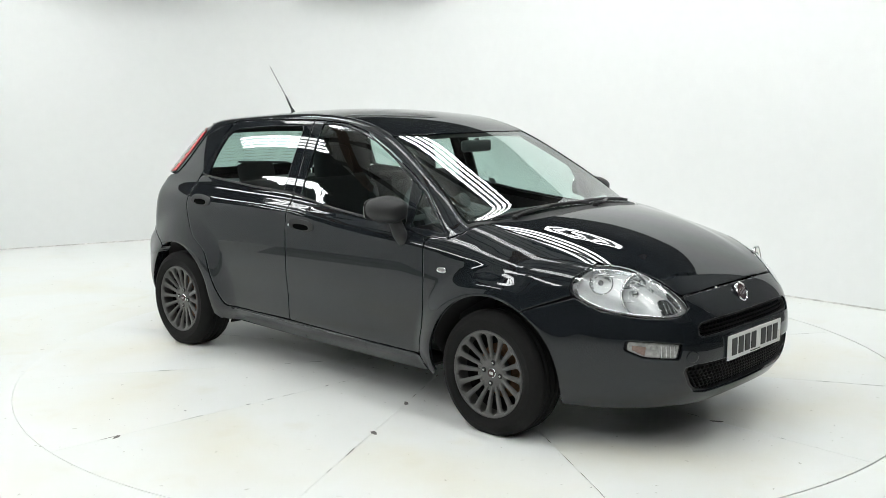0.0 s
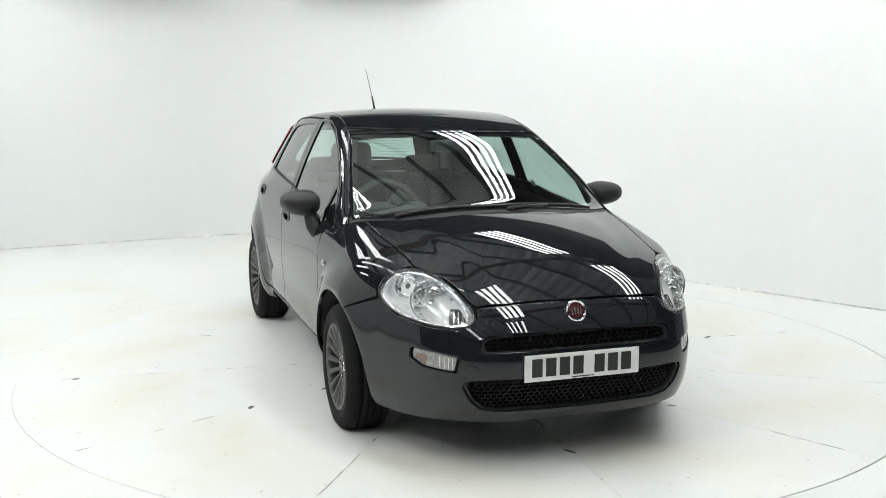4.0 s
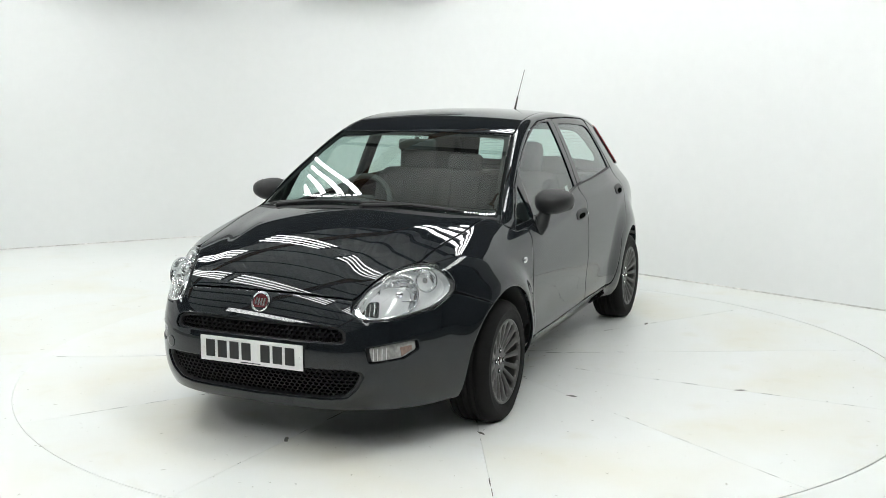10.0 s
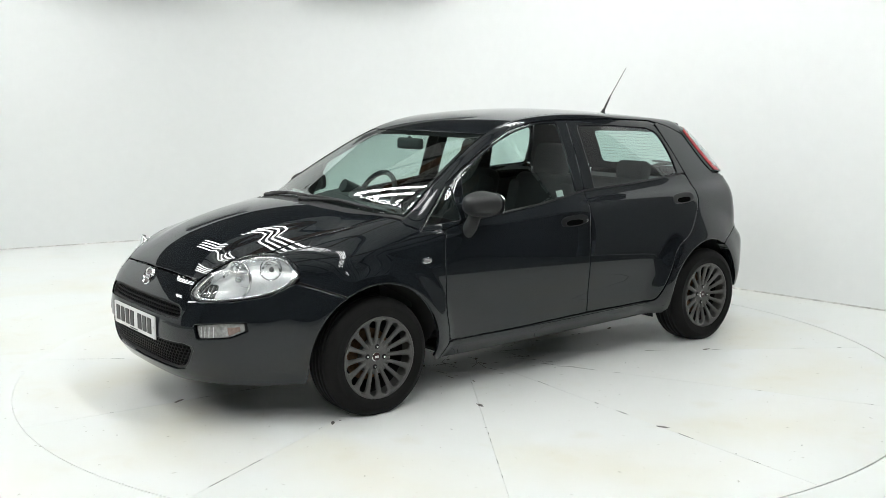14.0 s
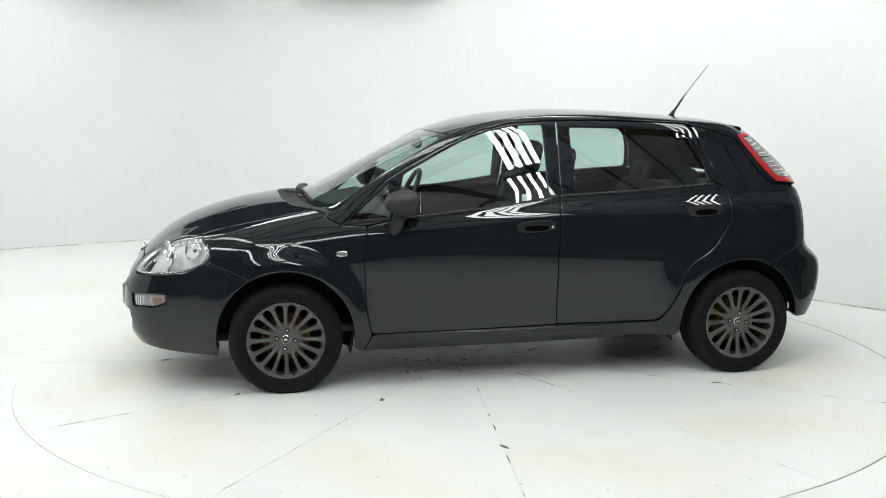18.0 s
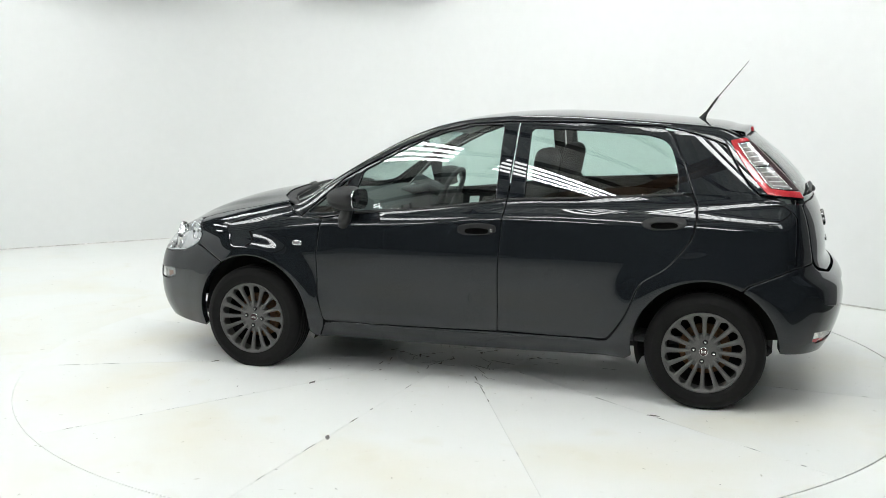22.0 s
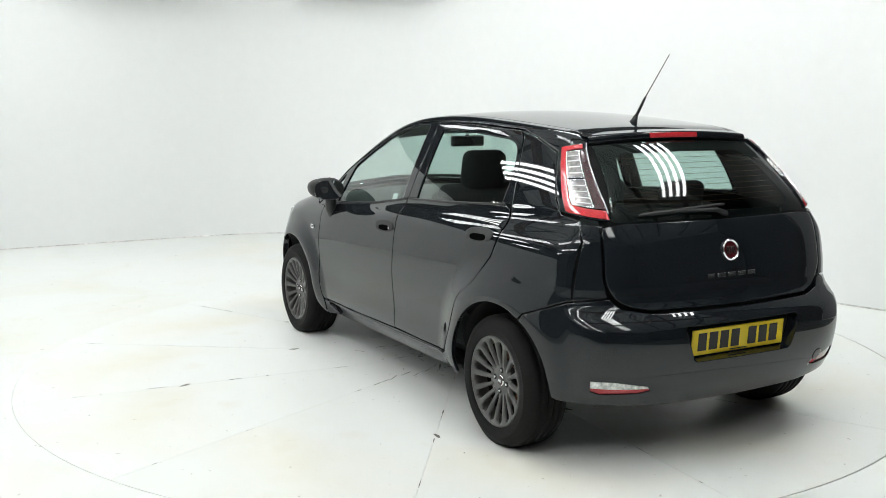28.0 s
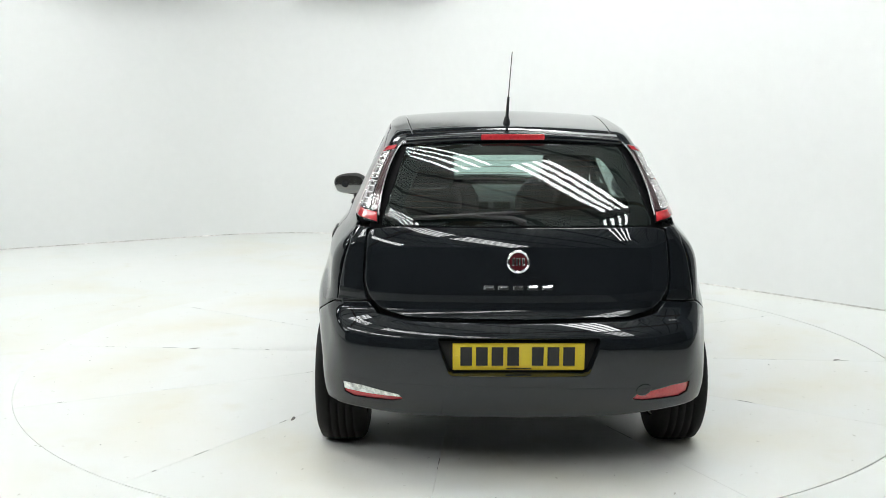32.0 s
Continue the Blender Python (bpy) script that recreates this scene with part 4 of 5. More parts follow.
# dark inner shells close the gaps between the panels
shell = arc(AXLE_F, ARCH_R + 0.004, 0, 180) + [(0.86, 0.212, 0), (-0.86, 0.238, 0)] + arc(AXLE_R, ARCH_R + 0.004, 0, 180) + [(-1.62, 0.35, 0), (-1.68, 0.60, 0), (-1.66, 0.95, 0), (-1.2, 0.95, 0), (-0.6, 0.97, 0), (0.1, 0.92, 0), (0.7, 0.86, 0), (1.1, 0.84, 0), (1.6, 0.72, 0), (1.72, 0.6, 0), (1.72, 0.3, 0)]
panel("inner_side", "side", shape(*shell, r=0), DARK, car, "matt black inner body side", both=True, step=0.06, off=-0.022, rim=0.001)
inner = shape((-0.98, 1.386, 0), (-1.15, 1.352, 0), (-1.40, 1.27, 0), (-1.45, 1.19, 0), (-1.52, 1.09, 0), (-1.64, 1.0, 0), (-1.23, 0.98, 0), (-1.14, 1.05, 0), (-1.105, 1.2, 0), (-1.045, 1.342, 0), r=0)
panel("inner_pillar", "side", inner, DARK, car, "matt black inner rear pillar", both=True, step=0.04, off=-0.022, rim=0.001)
under = shape((1.26, -0.62, 0), (1.26, 0.62, 0), (1.6, 0.58, 0), (1.92, 0.42, 0), (2.0, 0.2, 0), (2.0, -0.2, 0), (1.92, -0.42, 0), (1.6, -0.58, 0), r=0)
panel("under_bonnet", "top", under, DARK, car, "matt black engine bay", step=0.06, off=-0.03, rim=0.001)
nose_in = both_ways(to_nose((0.0, 0.66), (0.44, 0.64), (0.64, 0.56), (0.68, 0.40), (0.60, 0.24), (0.0, 0.22)))
panel("grille_backing", "nose", nose_in, DARK, bumper, "matt black backing behind the grilles", step=0.06, off=-0.05, rim=0.001)
tail_in = both_ways(to_tail((0.0, 1.02), (0.57, 1.02), (0.64, 0.95), (0.66, 0.70), (0.66, 0.30), (0.0, 0.30)))
panel("inner_tail", "tail", tail_in, DARK, car, "matt black inner tail", step=0.06, off=-0.13, rim=0.001)
bm = box_bm(3.35, 1.10, 0.06, (0.10, 0, 0.25), 0.02, 1)
box_bm(1.62, 1.48, 0.05, (0.0, 0, 0.235), 0.02, 1, bm=bm)
part("underbody", bm, DARK, car, "matt black underbody")
for ax in (AXLE_F, AXLE_R):
    for s in (1, -1):
        bm = bmesh.new()
        n = 24
        rows = []
        for i in range(n + 1):
            lo, hi = (0, 200) if ax > 0 else (-20, 177)
            deg = lo + (hi - lo) * i / n
            a = radians(deg)
            w = (0.835 if ax > 0 else 0.81) - 0.11 * max(*((1 - ease(20, 80, deg), ease(160, 185, deg)) if ax > 0 else (ease(100, 160, deg), 1 - ease(-5, 20, deg))))
            r = ARCH_R + 0.002
            rows.append([bm.verts.new((ax + r * math.cos(a), s * y, HUB_Z + r * math.sin(a))) for y in (w, w - 0.1, 0.52)] + [bm.verts.new((ax + 0.05 * math.cos(a), s * 0.52, HUB_Z + 0.05 * math.sin(a)))])
        for a, b in zip(rows, rows[1:]):
            for k in range(3):
                bm.faces.new((a[k], b[k], b[k + 1], a[k + 1]))
        part("arch_liner", bm, DARK, car, "matt black wheel arch liner", smooth=True)

# roof spoiler lip with the high brake light
ys = np.linspace(-0.455, 0.455, 31)
verts, faces = [], []
for y in ys:
    bow = 0.10 * y * y
    z1 = float(on("top", (-1.335 + bow, y))[0][2])
    z2 = 1.376 - 0.10 * y * y
    for x, z in ((-1.325 + bow, z1 + 0.002), (-1.37 + bow, z1 - 0.006), (-1.405 + bow, z2 + 0.005), (-1.414 + bow, z2 - 0.001), (-1.416 + bow, z2 - 0.016), (-1.408 + bow, z2 - 0.034), (-1.37 + bow, z2 - 0.046)):
        verts.append((x, y, z))
k = 7
for i in range(len(ys) - 1):
    for j in range(k - 1):
        faces.append((i * k + j, (i + 1) * k + j, (i + 1) * k + j + 1, i * k + j + 1))
spoiler = mesh_object("roof_spoiler", verts, faces, PAINT, car, "glossy black roof spoiler", smooth=True)
bm = box_bm(0.014, 0.27, 0.024, (-1.416, 0, 1.364), 0.004, 2, pose(0, 0, 0, 0, 4, 0))
part("brake_light", bm, RED_LENS, spoiler, "red high brake light")

# tail lamps
outer = flat("tail", on("side", (-1.482, 1.058), (-1.428, 1.112), (-1.382, 1.178), (-1.338, 1.250), (-1.302, 1.318)))
inner = flat("tail", on("rear", (0.558, 1.030), (0.553, 1.10), (0.538, 1.184), (0.510, 1.27), (0.472, 1.332)))


def lamp_at(s, t):
    """A place on the lamp: s from its outer to its inner edge, t from bottom to top."""
    q = np.linspace(0, 1, 5)
    o = np.array([np.interp(t, q, outer[:, 0]), np.interp(t, q, outer[:, 1])])
    i = np.array([np.interp(t, q, inner[:, 0]), np.interp(t, q, inner[:, 1])])
    return o * (1 - s) + i * s


lamp_loop = [lamp_at(0, t) for t in np.linspace(0, 1, 14)] + [lamp_at(1, t) for t in np.linspace(1, 0, 14)]
tails = panel("tail_lamp", "tail", np.array(lamp_loop), PAINT, car, "black-edged tail lamp with a red frame and clear cells", both=True, step=0.018, off=0.004, puff=0.005)


def lamp_patch(s0, s1, t0, t1, n=8):
    return [lamp_at(s0, t) for t in np.linspace(t0, t1, n)] + [lamp_at(s1, t) for t in np.linspace(t1, t0, n)]


red_frame = ([lamp_at(0.17, t) for t in np.linspace(0.02, 0.97, 12)] + [lamp_at(s, 0.975) for s in (0.5, 0.8, 0.9)] + [lamp_at(s, 0.91) for s in (0.9, 0.55)]
             + [lamp_at(0.345, t) for t in np.linspace(0.90, 0.15, 12)] + [lamp_at(s, 0.13) for s in (0.65, 0.8, 0.99)] + [lamp_at(s, 0.015) for s in (0.99, 0.7, 0.45)])
panel("red_lens", "tail", np.array(red_frame), RED_LENS, tuple(tails), "red outer lens frame", both=True, step=0.012, off=0.0108, rim=0.003)
for t0, t1, text in ((0.15, 0.505, "clear ribbed lower lamp cell"), (0.525, 0.885, "clear ribbed upper lamp cell")):
    cells = panel("lens", "tail", np.array(lamp_patch(0.36, 0.80, t0, t1)), PALE_LENS, tuple(tails), text, both=True, step=0.015, off=0.0105, rim=0.004)
    panel("cell_rim", "tail", np.array(lamp_patch(0.36, 0.80, t0, t1)), CHROME, tuple(tails), "chrome cell rim", both=True, holes=[np.array(lamp_patch(0.395, 0.78, t0 + 0.012, t1 - 0.012))], step=0.015, off=0.0125, rim=0.004)
    for k in range(4):
        u = t0 + 0.04 + (t1 - t0 - 0.06) * (k + 0.2) / 4
        panel("lens_rib", "tail", np.array(lamp_patch(0.44, 0.76, u, u + 0.012, 3)), SATIN, tuple(tails), "moulded lens rib", both=True, step=0.02, off=0.0120, rim=0.002)
panel("dark_lens", "tail", np.array(lamp_patch(0.815, 1.0, 0.145, 0.90)), VIOLET, tuple(tails), "dark smoky inner lens", both=True, step=0.015, off=0.0105, rim=0.004)
panel("clear_strip", "tail", np.array(lamp_patch(1.005, 1.03, 0.10, 1.0)), PALE_LENS, tuple(tails), "thin clear edge of the lamp", both=True, step=0.02, off=0.010, rim=0.004)

# headlamps
head_loop = flat("nose", loop_through((2.018, 0.432, 0.636), (1.956, 0.449, 0.703), (1.836, 0.501, 0.773), (1.75, 0.557, 0.803), (1.668, 0.655, 0.803), (1.622, 0.711, 0.746), (1.640, 0.721, 0.686), (1.757, 0.687, 0.633), (1.916, 0.607, 0.611), (2.015, 0.50, 0.609), n=5))


def shrink(loop, k, shift=(0, 0)):
    c = loop.mean(0)
    return c + (loop - c) * k + np.array(shift)


heads = panel("headlamp", "nose", head_loop, LAMP_BACK, car, "clear headlamp with silvered reflectors", both=True, step=0.02, off=-0.045, rim=0.001)
panel("bezel", "nose", head_loop, BEZEL, tuple(heads), "pale lamp bezel", both=True, holes=[shrink(head_loop, 0.88)], step=0.02, off=-0.006, rim=0.045)
panel("lamp_seal", "nose", shrink(head_loop, 1.012), TRIM, tuple(heads), "black lamp seal", both=True, holes=[shrink(head_loop, 0.965)], step=0.02, off=-0.003, rim=0.02)
panel("lens", "nose", shrink(head_loop, 0.99), LENS, tuple(heads), "clear lamp lens", both=True, step=0.02, off=0.002, rim=0.003)
def bowl(name, head, m, r, deep, label, ribs=24):
    """A faceted silvered bowl that opens towards +x."""
    prof = [(r, 0.004), (r * 0.985, 0.008), (r * 0.95, 0.002)] + [(r * q, -deep * (1 - q * q)) for q in (0.88, 0.74, 0.58, 0.42, 0.26, 0.12)]
    bm = lathe(prof, ribs, "x")
    rnd = random.Random(ribs)
    for v in bm.verts:
        d = math.hypot(v.co.y, v.co.z) / r
        if d < 0.93:
            v.co.x += rnd.uniform(-0.006, 0.006) * d
    ob = part(name, bm, SILVER, head, label, smooth=False)
    ob.matrix_local = m
    return ob


for s, head in ((1, heads[0]), (-1, heads[1])):
    c = on("nose", (math.atan2(0.548, 0.66), 0.692))[0]
    m = pose(c[0] - 0.046, s * (c[1] - 0.012), c[2] + 0.002, 0, -6, s * 16)
    bowl("main_reflector", head, m, 0.083, 0.05, "faceted silvered main reflector", 28)
    bm = lathe([(0.086, -0.004), (0.0885, 0.006), (0.087, 0.012), (0.083, 0.006)], 40, "x")
    part("reflector_ring", bm, BEZEL, head, "bright reflector ring", smooth=True).matrix_local = m
    bm = lathe([(0.015, -0.03), (0.017, -0.005), (0.014, 0.006), (0.004, 0.009)], 20, "x")
    part("bulb_shield", bm, CHROME, head, "chrome bulb shield", smooth=True).matrix_local = m
    for z in (-0.03, 0.03):
        part("reflector_fin", box_bm(0.02, 0.12, 0.003, (-0.016, 0, z), 0.001, 1), BEZEL, head, "thin silvered fin").matrix_local = m
    c = on("side", (1.728, 0.738))[0]
    m = pose(c[0] - 0.012, s * (c[1] - 0.038), c[2] - 0.002, 0, -12, s * 50)
    bowl("indicator_reflector", head, m, 0.048, 0.03, "silvered indicator bowl", 18)
    bm = lathe([(0.049, -0.006), (0.0525, 0.004), (0.051, 0.010), (0.047, 0.004)], 32, "x")
    part("indicator_ring", bm, BEZEL, head, "bright indicator ring", smooth=True).matrix_local = m
    bm = bmesh.new()
    bmesh.ops.create_uvsphere(bm, u_segments=12, v_segments=8, radius=0.013)
    part("indicator_bulb", bm, SMOKE, head, "smoky indicator bulb", smooth=True).matrix_local = m @ pose(-0.012, 0, 0)
panel("dark_cell", "nose", shape((0.512, 0.628), (0.605, 0.622), (0.612, 0.690), (0.560, 0.690), r=0.012), NOSE_CELL, tuple(heads), "dark ribbed inner lamp cell", both=True, step=0.012, off=-0.030, rim=0.012)
for k in range(3):
    u = 0.535 + 0.022 * k
    panel("cell_fin", "nose", shape((u, 0.632), (u + 0.005, 0.632), (u + 0.012, 0.672 + 0.006 * k), (u + 0.007, 0.672 + 0.006 * k), r=0), BEZEL, tuple(heads), "thin silvered fin", both=True, step=0.02, off=-0.027, rim=0.004)
crown = head_loop.mean(0)
cap_rim = np.array([crown + (q - crown) * (0.985 if q[1] > crown[1] + 0.035 else 1.0) for q in head_loop])
cap_in = np.array([crown + (q - crown) * (0.92 if q[1] > crown[1] + 0.045 else 0.985) for q in head_loop])
panel("lamp_brow", "nose", cap_rim, PAINT, tuple(heads), "black upper edge of the lamp", both=True, holes=[cap_in], step=0.015, off=-0.001, rim=0.004)

# fog and side lamps in the front bumper
for s, loop in ((1, fog), (-1, fog * (-1, 1))):
    lamp = panel("fog_lamp_housing", "nose", loop, TRIM, bumper, "black lamp recess", step=0.02, off=-0.026, rim=0.001)[0]
    lens = shrink(fog, 0.88) * (s, 1)
    lens_ob = panel("fog_lens", "nose", lens, FOG_LENS, lamp, "pale ribbed lamp lens", step=0.012, off=-0.007, rim=0.012)[0]
    side_cell = flat("nose", np.array([(1.94, 0.618, 0.486), (1.89, 0.648, 0.489), (1.888, 0.649, 0.470), (1.935, 0.622, 0.447)])) * (s, 1)
    panel("amber_cell", "nose", side_cell, AMBER, lamp, "dull amber side cell", step=0.012, off=-0.0055, rim=0.002)
    for y in (0.538, 0.552, 0.566, 0.580):
        rib = to_nose((y - 0.001, 0.490), (y + 0.001, 0.490), (y + 0.001, 0.440), (y - 0.001, 0.440)) * (s, 1)
        panel("lens_rib", "nose", rib, SATIN, lamp, "moulded lens rib", step=0.02, off=-0.0055, rim=0.003)

# rear reflectors
for s, loop in ((1, ref), (-1, ref * (-1, 1))):
    top_half = to_tail((0.461, 0.353), (0.60, 0.359), (0.697, 0.366), (0.7015, 0.3965), (0.62, 0.3925), (0.4755, 0.3655)) * (s, 1)
    lamp = panel("rear_bumper_lamp", "tail", loop, RED_LENS, bumper_r, "red bumper lamp", step=0.02, off=-0.006, rim=0.004)[0]
    if s > 0:
        panel("reversing_lens", "tail", top_half, CLEAR_LENS, lamp, "clear reversing lens", step=0.012, off=-0.002, rim=0.005)
panel("plate_recess", "tail", recess, TRIM, bumper_r, "black plate recess", step=0.04, off=-0.055, rim=0.001)

# grilles: honeycomb nets
def honeycomb(name, view_loop, size, parent, deep=0.022):
    lo, hi = view_loop.min(0), view_loop.max(0)
    uv, tri = [], []
    k = 1.35
    du, dv = size * 0.96 * k, size * 0.84
    cells = []
    row = 0
    v = lo[1]
    while v < hi[1]:
        u = lo[0] + (du / 2 if row % 2 else 0)
        while u < hi[0]:
            cells.append((u, v))
            u += du
        v += dv
        row += 1
    cells = np.array(cells)
    cells = cells[inside(view_loop, cells)]
    ring = np.array([(math.sin(radians(60 * i)), math.cos(radians(60 * i))) for i in range(6)])
    out, inn = [], []
    for c in cells:
        out.append(c + ring * (du / 1.73, size * 0.56))
        inn.append(c + ring * (du / 1.73 * 0.76, size * 0.56 * 0.76))
    o3 = cast("nose", np.concatenate(out))
    i3 = cast("nose", np.concatenate(inn))
    no, ni = body_normal(o3), body_normal(i3)
    n = len(o3)
    verts = np.concatenate([o3 - no * deep, i3 - ni * deep, i3 - ni * (deep + 0.016)])
    faces = []
    for c in range(len(cells)):
        for i in range(6):
            a, b = 6 * c + i, 6 * c + (i + 1) % 6
            faces += [(a, b, n + b, n + a), (n + a, n + b, 2 * n + b, 2 * n + a)]
    mesh_object(name, verts, faces, NET, parent, "black honeycomb grille")


honeycomb("lower_grille", grille_low, 0.021, bumper)
honeycomb("upper_grille", grille_top, 0.021, bumper)
panel("grille_surround", "nose", grille_low, PLASTIC, bumper, "matt black grille surround", holes=[shrink(grille_low, 0.965)], step=0.03, off=-0.010, rim=0.02)
panel("grille_surround", "nose", grille_top, PLASTIC, bumper, "matt black grille surround", holes=[np.array([grille_top.mean(0) + (q - grille_top.mean(0)) * (0.965, 0.84) for q in grille_top])], step=0.03, off=-0.010, rim=0.02)


# number plates: the characters are plain bars
def number_plate(m, mat, parent, label):
    plate = part("number_plate", box_bm(0.008, 0.52, 0.111, (0, 0, 0), 0.003, 2), mat, parent, label)
    plate.matrix_local = m
    y = -0.206
    for i, w in enumerate((0.05, 0.05, 0.05, 0.05, 0, 0.05, 0.05, 0.05)):
        if not w:
            y += 0.035
            continue
        part("character_bar", box_bm(0.004, 0.046, 0.076, (0.005, y, 0.002), 0.001, 1), INK, plate, "plain dark bar")
        y += 0.0615
    part("maker_line", box_bm(0.003, 0.10, 0.004, (0.0045, 0.0, -0.047)), INK, plate, "fine dark line of print")
    for s in (-1, 1):
        bm = bmesh.new()
        bmesh.ops.create_cone(bm, cap_ends=True, segments=12, radius1=0.007, radius2=0.006, depth=0.004, matrix=pose(0.0055, s * 0.243, 0, 0, 90, 0))
        part("screw_cap", bm, mat, plate, "plate-coloured screw cap")
    return plate


number_plate(pose(2.135, -0.004, 0.446), PLATE_WHITE, bumper, "white front number plate")
number_plate(pose(-1.868, 0.0, 0.524, 0, 4, 180), PLATE_YELLOW, bumper_r, "yellow rear number plate")


def round_badge(m, parent, r):
    bm = lathe([(0.004, 0.006), (r * 0.78, 0.006), (r * 0.80, 0.009), (r * 0.9, 0.013), (r, 0.009), (r, 0.0)], 40, "x")
    badge = part("badge", bm, CHROME, parent, "round chrome badge with a deep red field", smooth=False)
    badge.matrix_local = m
    part("badge_field", lathe([(0.004, 0.0075), (r * 0.76, 0.0075), (r * 0.77, 0.004)], 32, "x"), BADGE_RED, badge, "deep red enamel field")
    for i in range(4):
        part("badge_mark", box_bm(0.003, r * 0.19, r * 0.66, (0.0085, (i - 1.5) * r * 0.29, 0), 0.001, 1), CHROME, badge, "plain chrome bar")
    return badge


p = on("front", (0.0, 0.652))[0]
round_badge(pose(p[0] - 0.002, 0, 0.652, 0, -24, 0), bumper, 0.047)
p = on("rear", (0.0, 0.889))[0]
round_badge(pose(p[0] + 0.002, 0.0, 0.889, 0, -12, 180), tailgate, 0.046)
for i in range(5):
    y = 0.115 - i * 0.0575
    p = on("rear", (y, 0.788))[0]
    bm = box_bm(0.005, 0.042, 0.018, (0, 0, 0), 0.002, 1)
    box_bm(0.007, 0.030, 0.008, (0, 0, -0.001), 0.001, 1, bm=bm)
    part("name_bar", bm, CHROME, tailgate, "plain chrome bar of the model name").matrix_local = pose(p[0] - 0.002, y, 0.788, 0, 8, 0)

# door handles, repeaters, fuel flap
def oval(x, z, a, b, n=28, power=2.6, tilt=0.0):
    out = []
    for i in range(n):
        t = 2 * math.pi * i / n
        c, s = math.cos(t), math.sin(t)
        u, v = a * abs(c) ** (2 / power) * (1 if c > 0 else -1), b * abs(s) ** (2 / power) * (1 if s > 0 else -1)
        out.append((x + u * math.cos(tilt) - v * math.sin(tilt), z + u * math.sin(tilt) + v * math.cos(tilt)))
    return np.array(out)


for doors, x, z in ((doors_f, -0.084, 0.848), (doors_r, -1.045, 0.915)):
    plate_loop = oval(x, z, 0.106, 0.031, tilt=-0.05)
    scoop = oval(x + 0.0, z - 0.010, 0.066, 0.0155, tilt=-0.03)
    handles = panel("door_handle", "side", plate_loop, HANDLE, tuple(doors), "grained black handle plate", both=True, holes=[scoop], step=0.010, off=0.003, puff=0.013, rim=0.016)
    panel("handle_recess", "side", oval(x, z - 0.010, 0.069, 0.018), HOLLOW, tuple(handles), "finger recess coloured dark for its shade", both=True, step=0.012, off=0.0015, rim=0.001)
    if doors is doors_f:
        panel("door_lock", "side", oval(x - 0.084, z - 0.004, 0.007, 0.007), CHROME, tuple(handles), "small bright lock barrel", both=True, step=0.006, off=0.0165, rim=0.006)
lamps = panel("side_repeater", "side", oval(0.955, 0.728, 0.029, 0.0135), CHROME, car, "small chrome-rimmed side repeater", both=True, step=0.01, off=0.003, puff=0.003)
panel("repeater_lens", "side", oval(0.955, 0.728, 0.020, 0.0075), PALE_LENS, tuple(lamps), "pale repeater lens", both=True, step=0.008, off=0.0075)
panel("window_seal", "side", shape((0.625, 0.908, 0), (0.135, 0.955, 0), (-0.222, 1.007, 0), (-0.222, 0.999, 0), (0.135, 0.945, 0), (0.625, 0.897, 0), r=0), TRIM, tuple(doors_f), "black window seal", both=True, step=0.03, off=0.004)
panel("window_seal", "side", shape((-0.236, 1.009, 0), (-0.60, 1.026, 0), (-1.12, 1.059, 0), (-1.12, 1.050, 0), (-0.60, 1.016, 0), (-0.236, 0.999, 0), r=0), TRIM, tuple(doors_r), "black window seal", both=True, step=0.03, off=0.004)


# door mirrors
def door_mirror(s):
    bm = bmesh.new()
    n, m = 28, 18
    rings = []
    for j in range(m + 1):
        v = math.pi * j / m - math.pi / 2
        ring = []
        for i in range(n):
            u = 2 * math.pi * i / n
            c, d = math.cos(u), math.sin(u)
            y = 0.103 * math.copysign(abs(c) ** 0.8, c) * math.cos(v) ** 0.75
            z = 0.068 * math.copysign(abs(d) ** 0.8, d) * math.cos(v) ** 0.75
            x = 0.122 * math.sin(v)
            if x < 0:
                x *= 0.5
            z *= 1.0 - 1.6 * (y + 0.02) if y > -0.02 else 1.0
            z += 0.10 * (y - 0.02) if y > 0.02 else 0.0
            ring.append(bm.verts.new((x + 0.015 * (0.1 - abs(y)), s * (y + 0.872), z + 0.990)))
        rings.append(ring)
    for a, b in zip(rings, rings[1:]):
        for i in range(n):
            f = (a[i], a[(i + 1) % n], b[(i + 1) % n], b[i])
            try:
                bm.faces.new(f)
            except ValueError:
                pass
    bmesh.ops.remove_doubles(bm, verts=bm.verts[:], dist=0.0008)
    bmesh.ops.recalc_face_normals(bm, faces=bm.faces[:])
    bm.transform(Matrix.Translation((0.612, 0, 0)))
    mirror = part("door_mirror", bm, PLASTIC, car, "grained black door mirror shell", smooth=True)
    arm = tube_bm([(0.636, s * 0.832, 0.955), (0.652, s * 0.826, 0.915), (0.668, s * 0.818, 0.872), (0.680, s * 0.800, 0.838), (0.682, s * 0.785, 0.828)], [0.030, 0.033, 0.036, 0.034, 0.022], 14)
    part("mirror_foot", arm, PLASTIC, mirror, "grained black mirror foot", smooth=True)
    bm = bmesh.new()
    pts = oval(0.0, 0.0, 0.088, 0.055, 28, 3.0)
    bm.faces.new([bm.verts.new((0, s * a, b)) for a, b in pts])
    bmesh.ops.recalc_face_normals(bm, faces=bm.faces[:])
    bmesh.ops.solidify(bm, geom=bm.faces[:], thickness=0.003)
    part("mirror_glass", bm, MIRROR, mirror, "silvered mirror glass").matrix_local = pose(0.555, s * 0.874, 0.990, 0, 0, s * -6)


door_mirror(1)
door_mirror(-1)


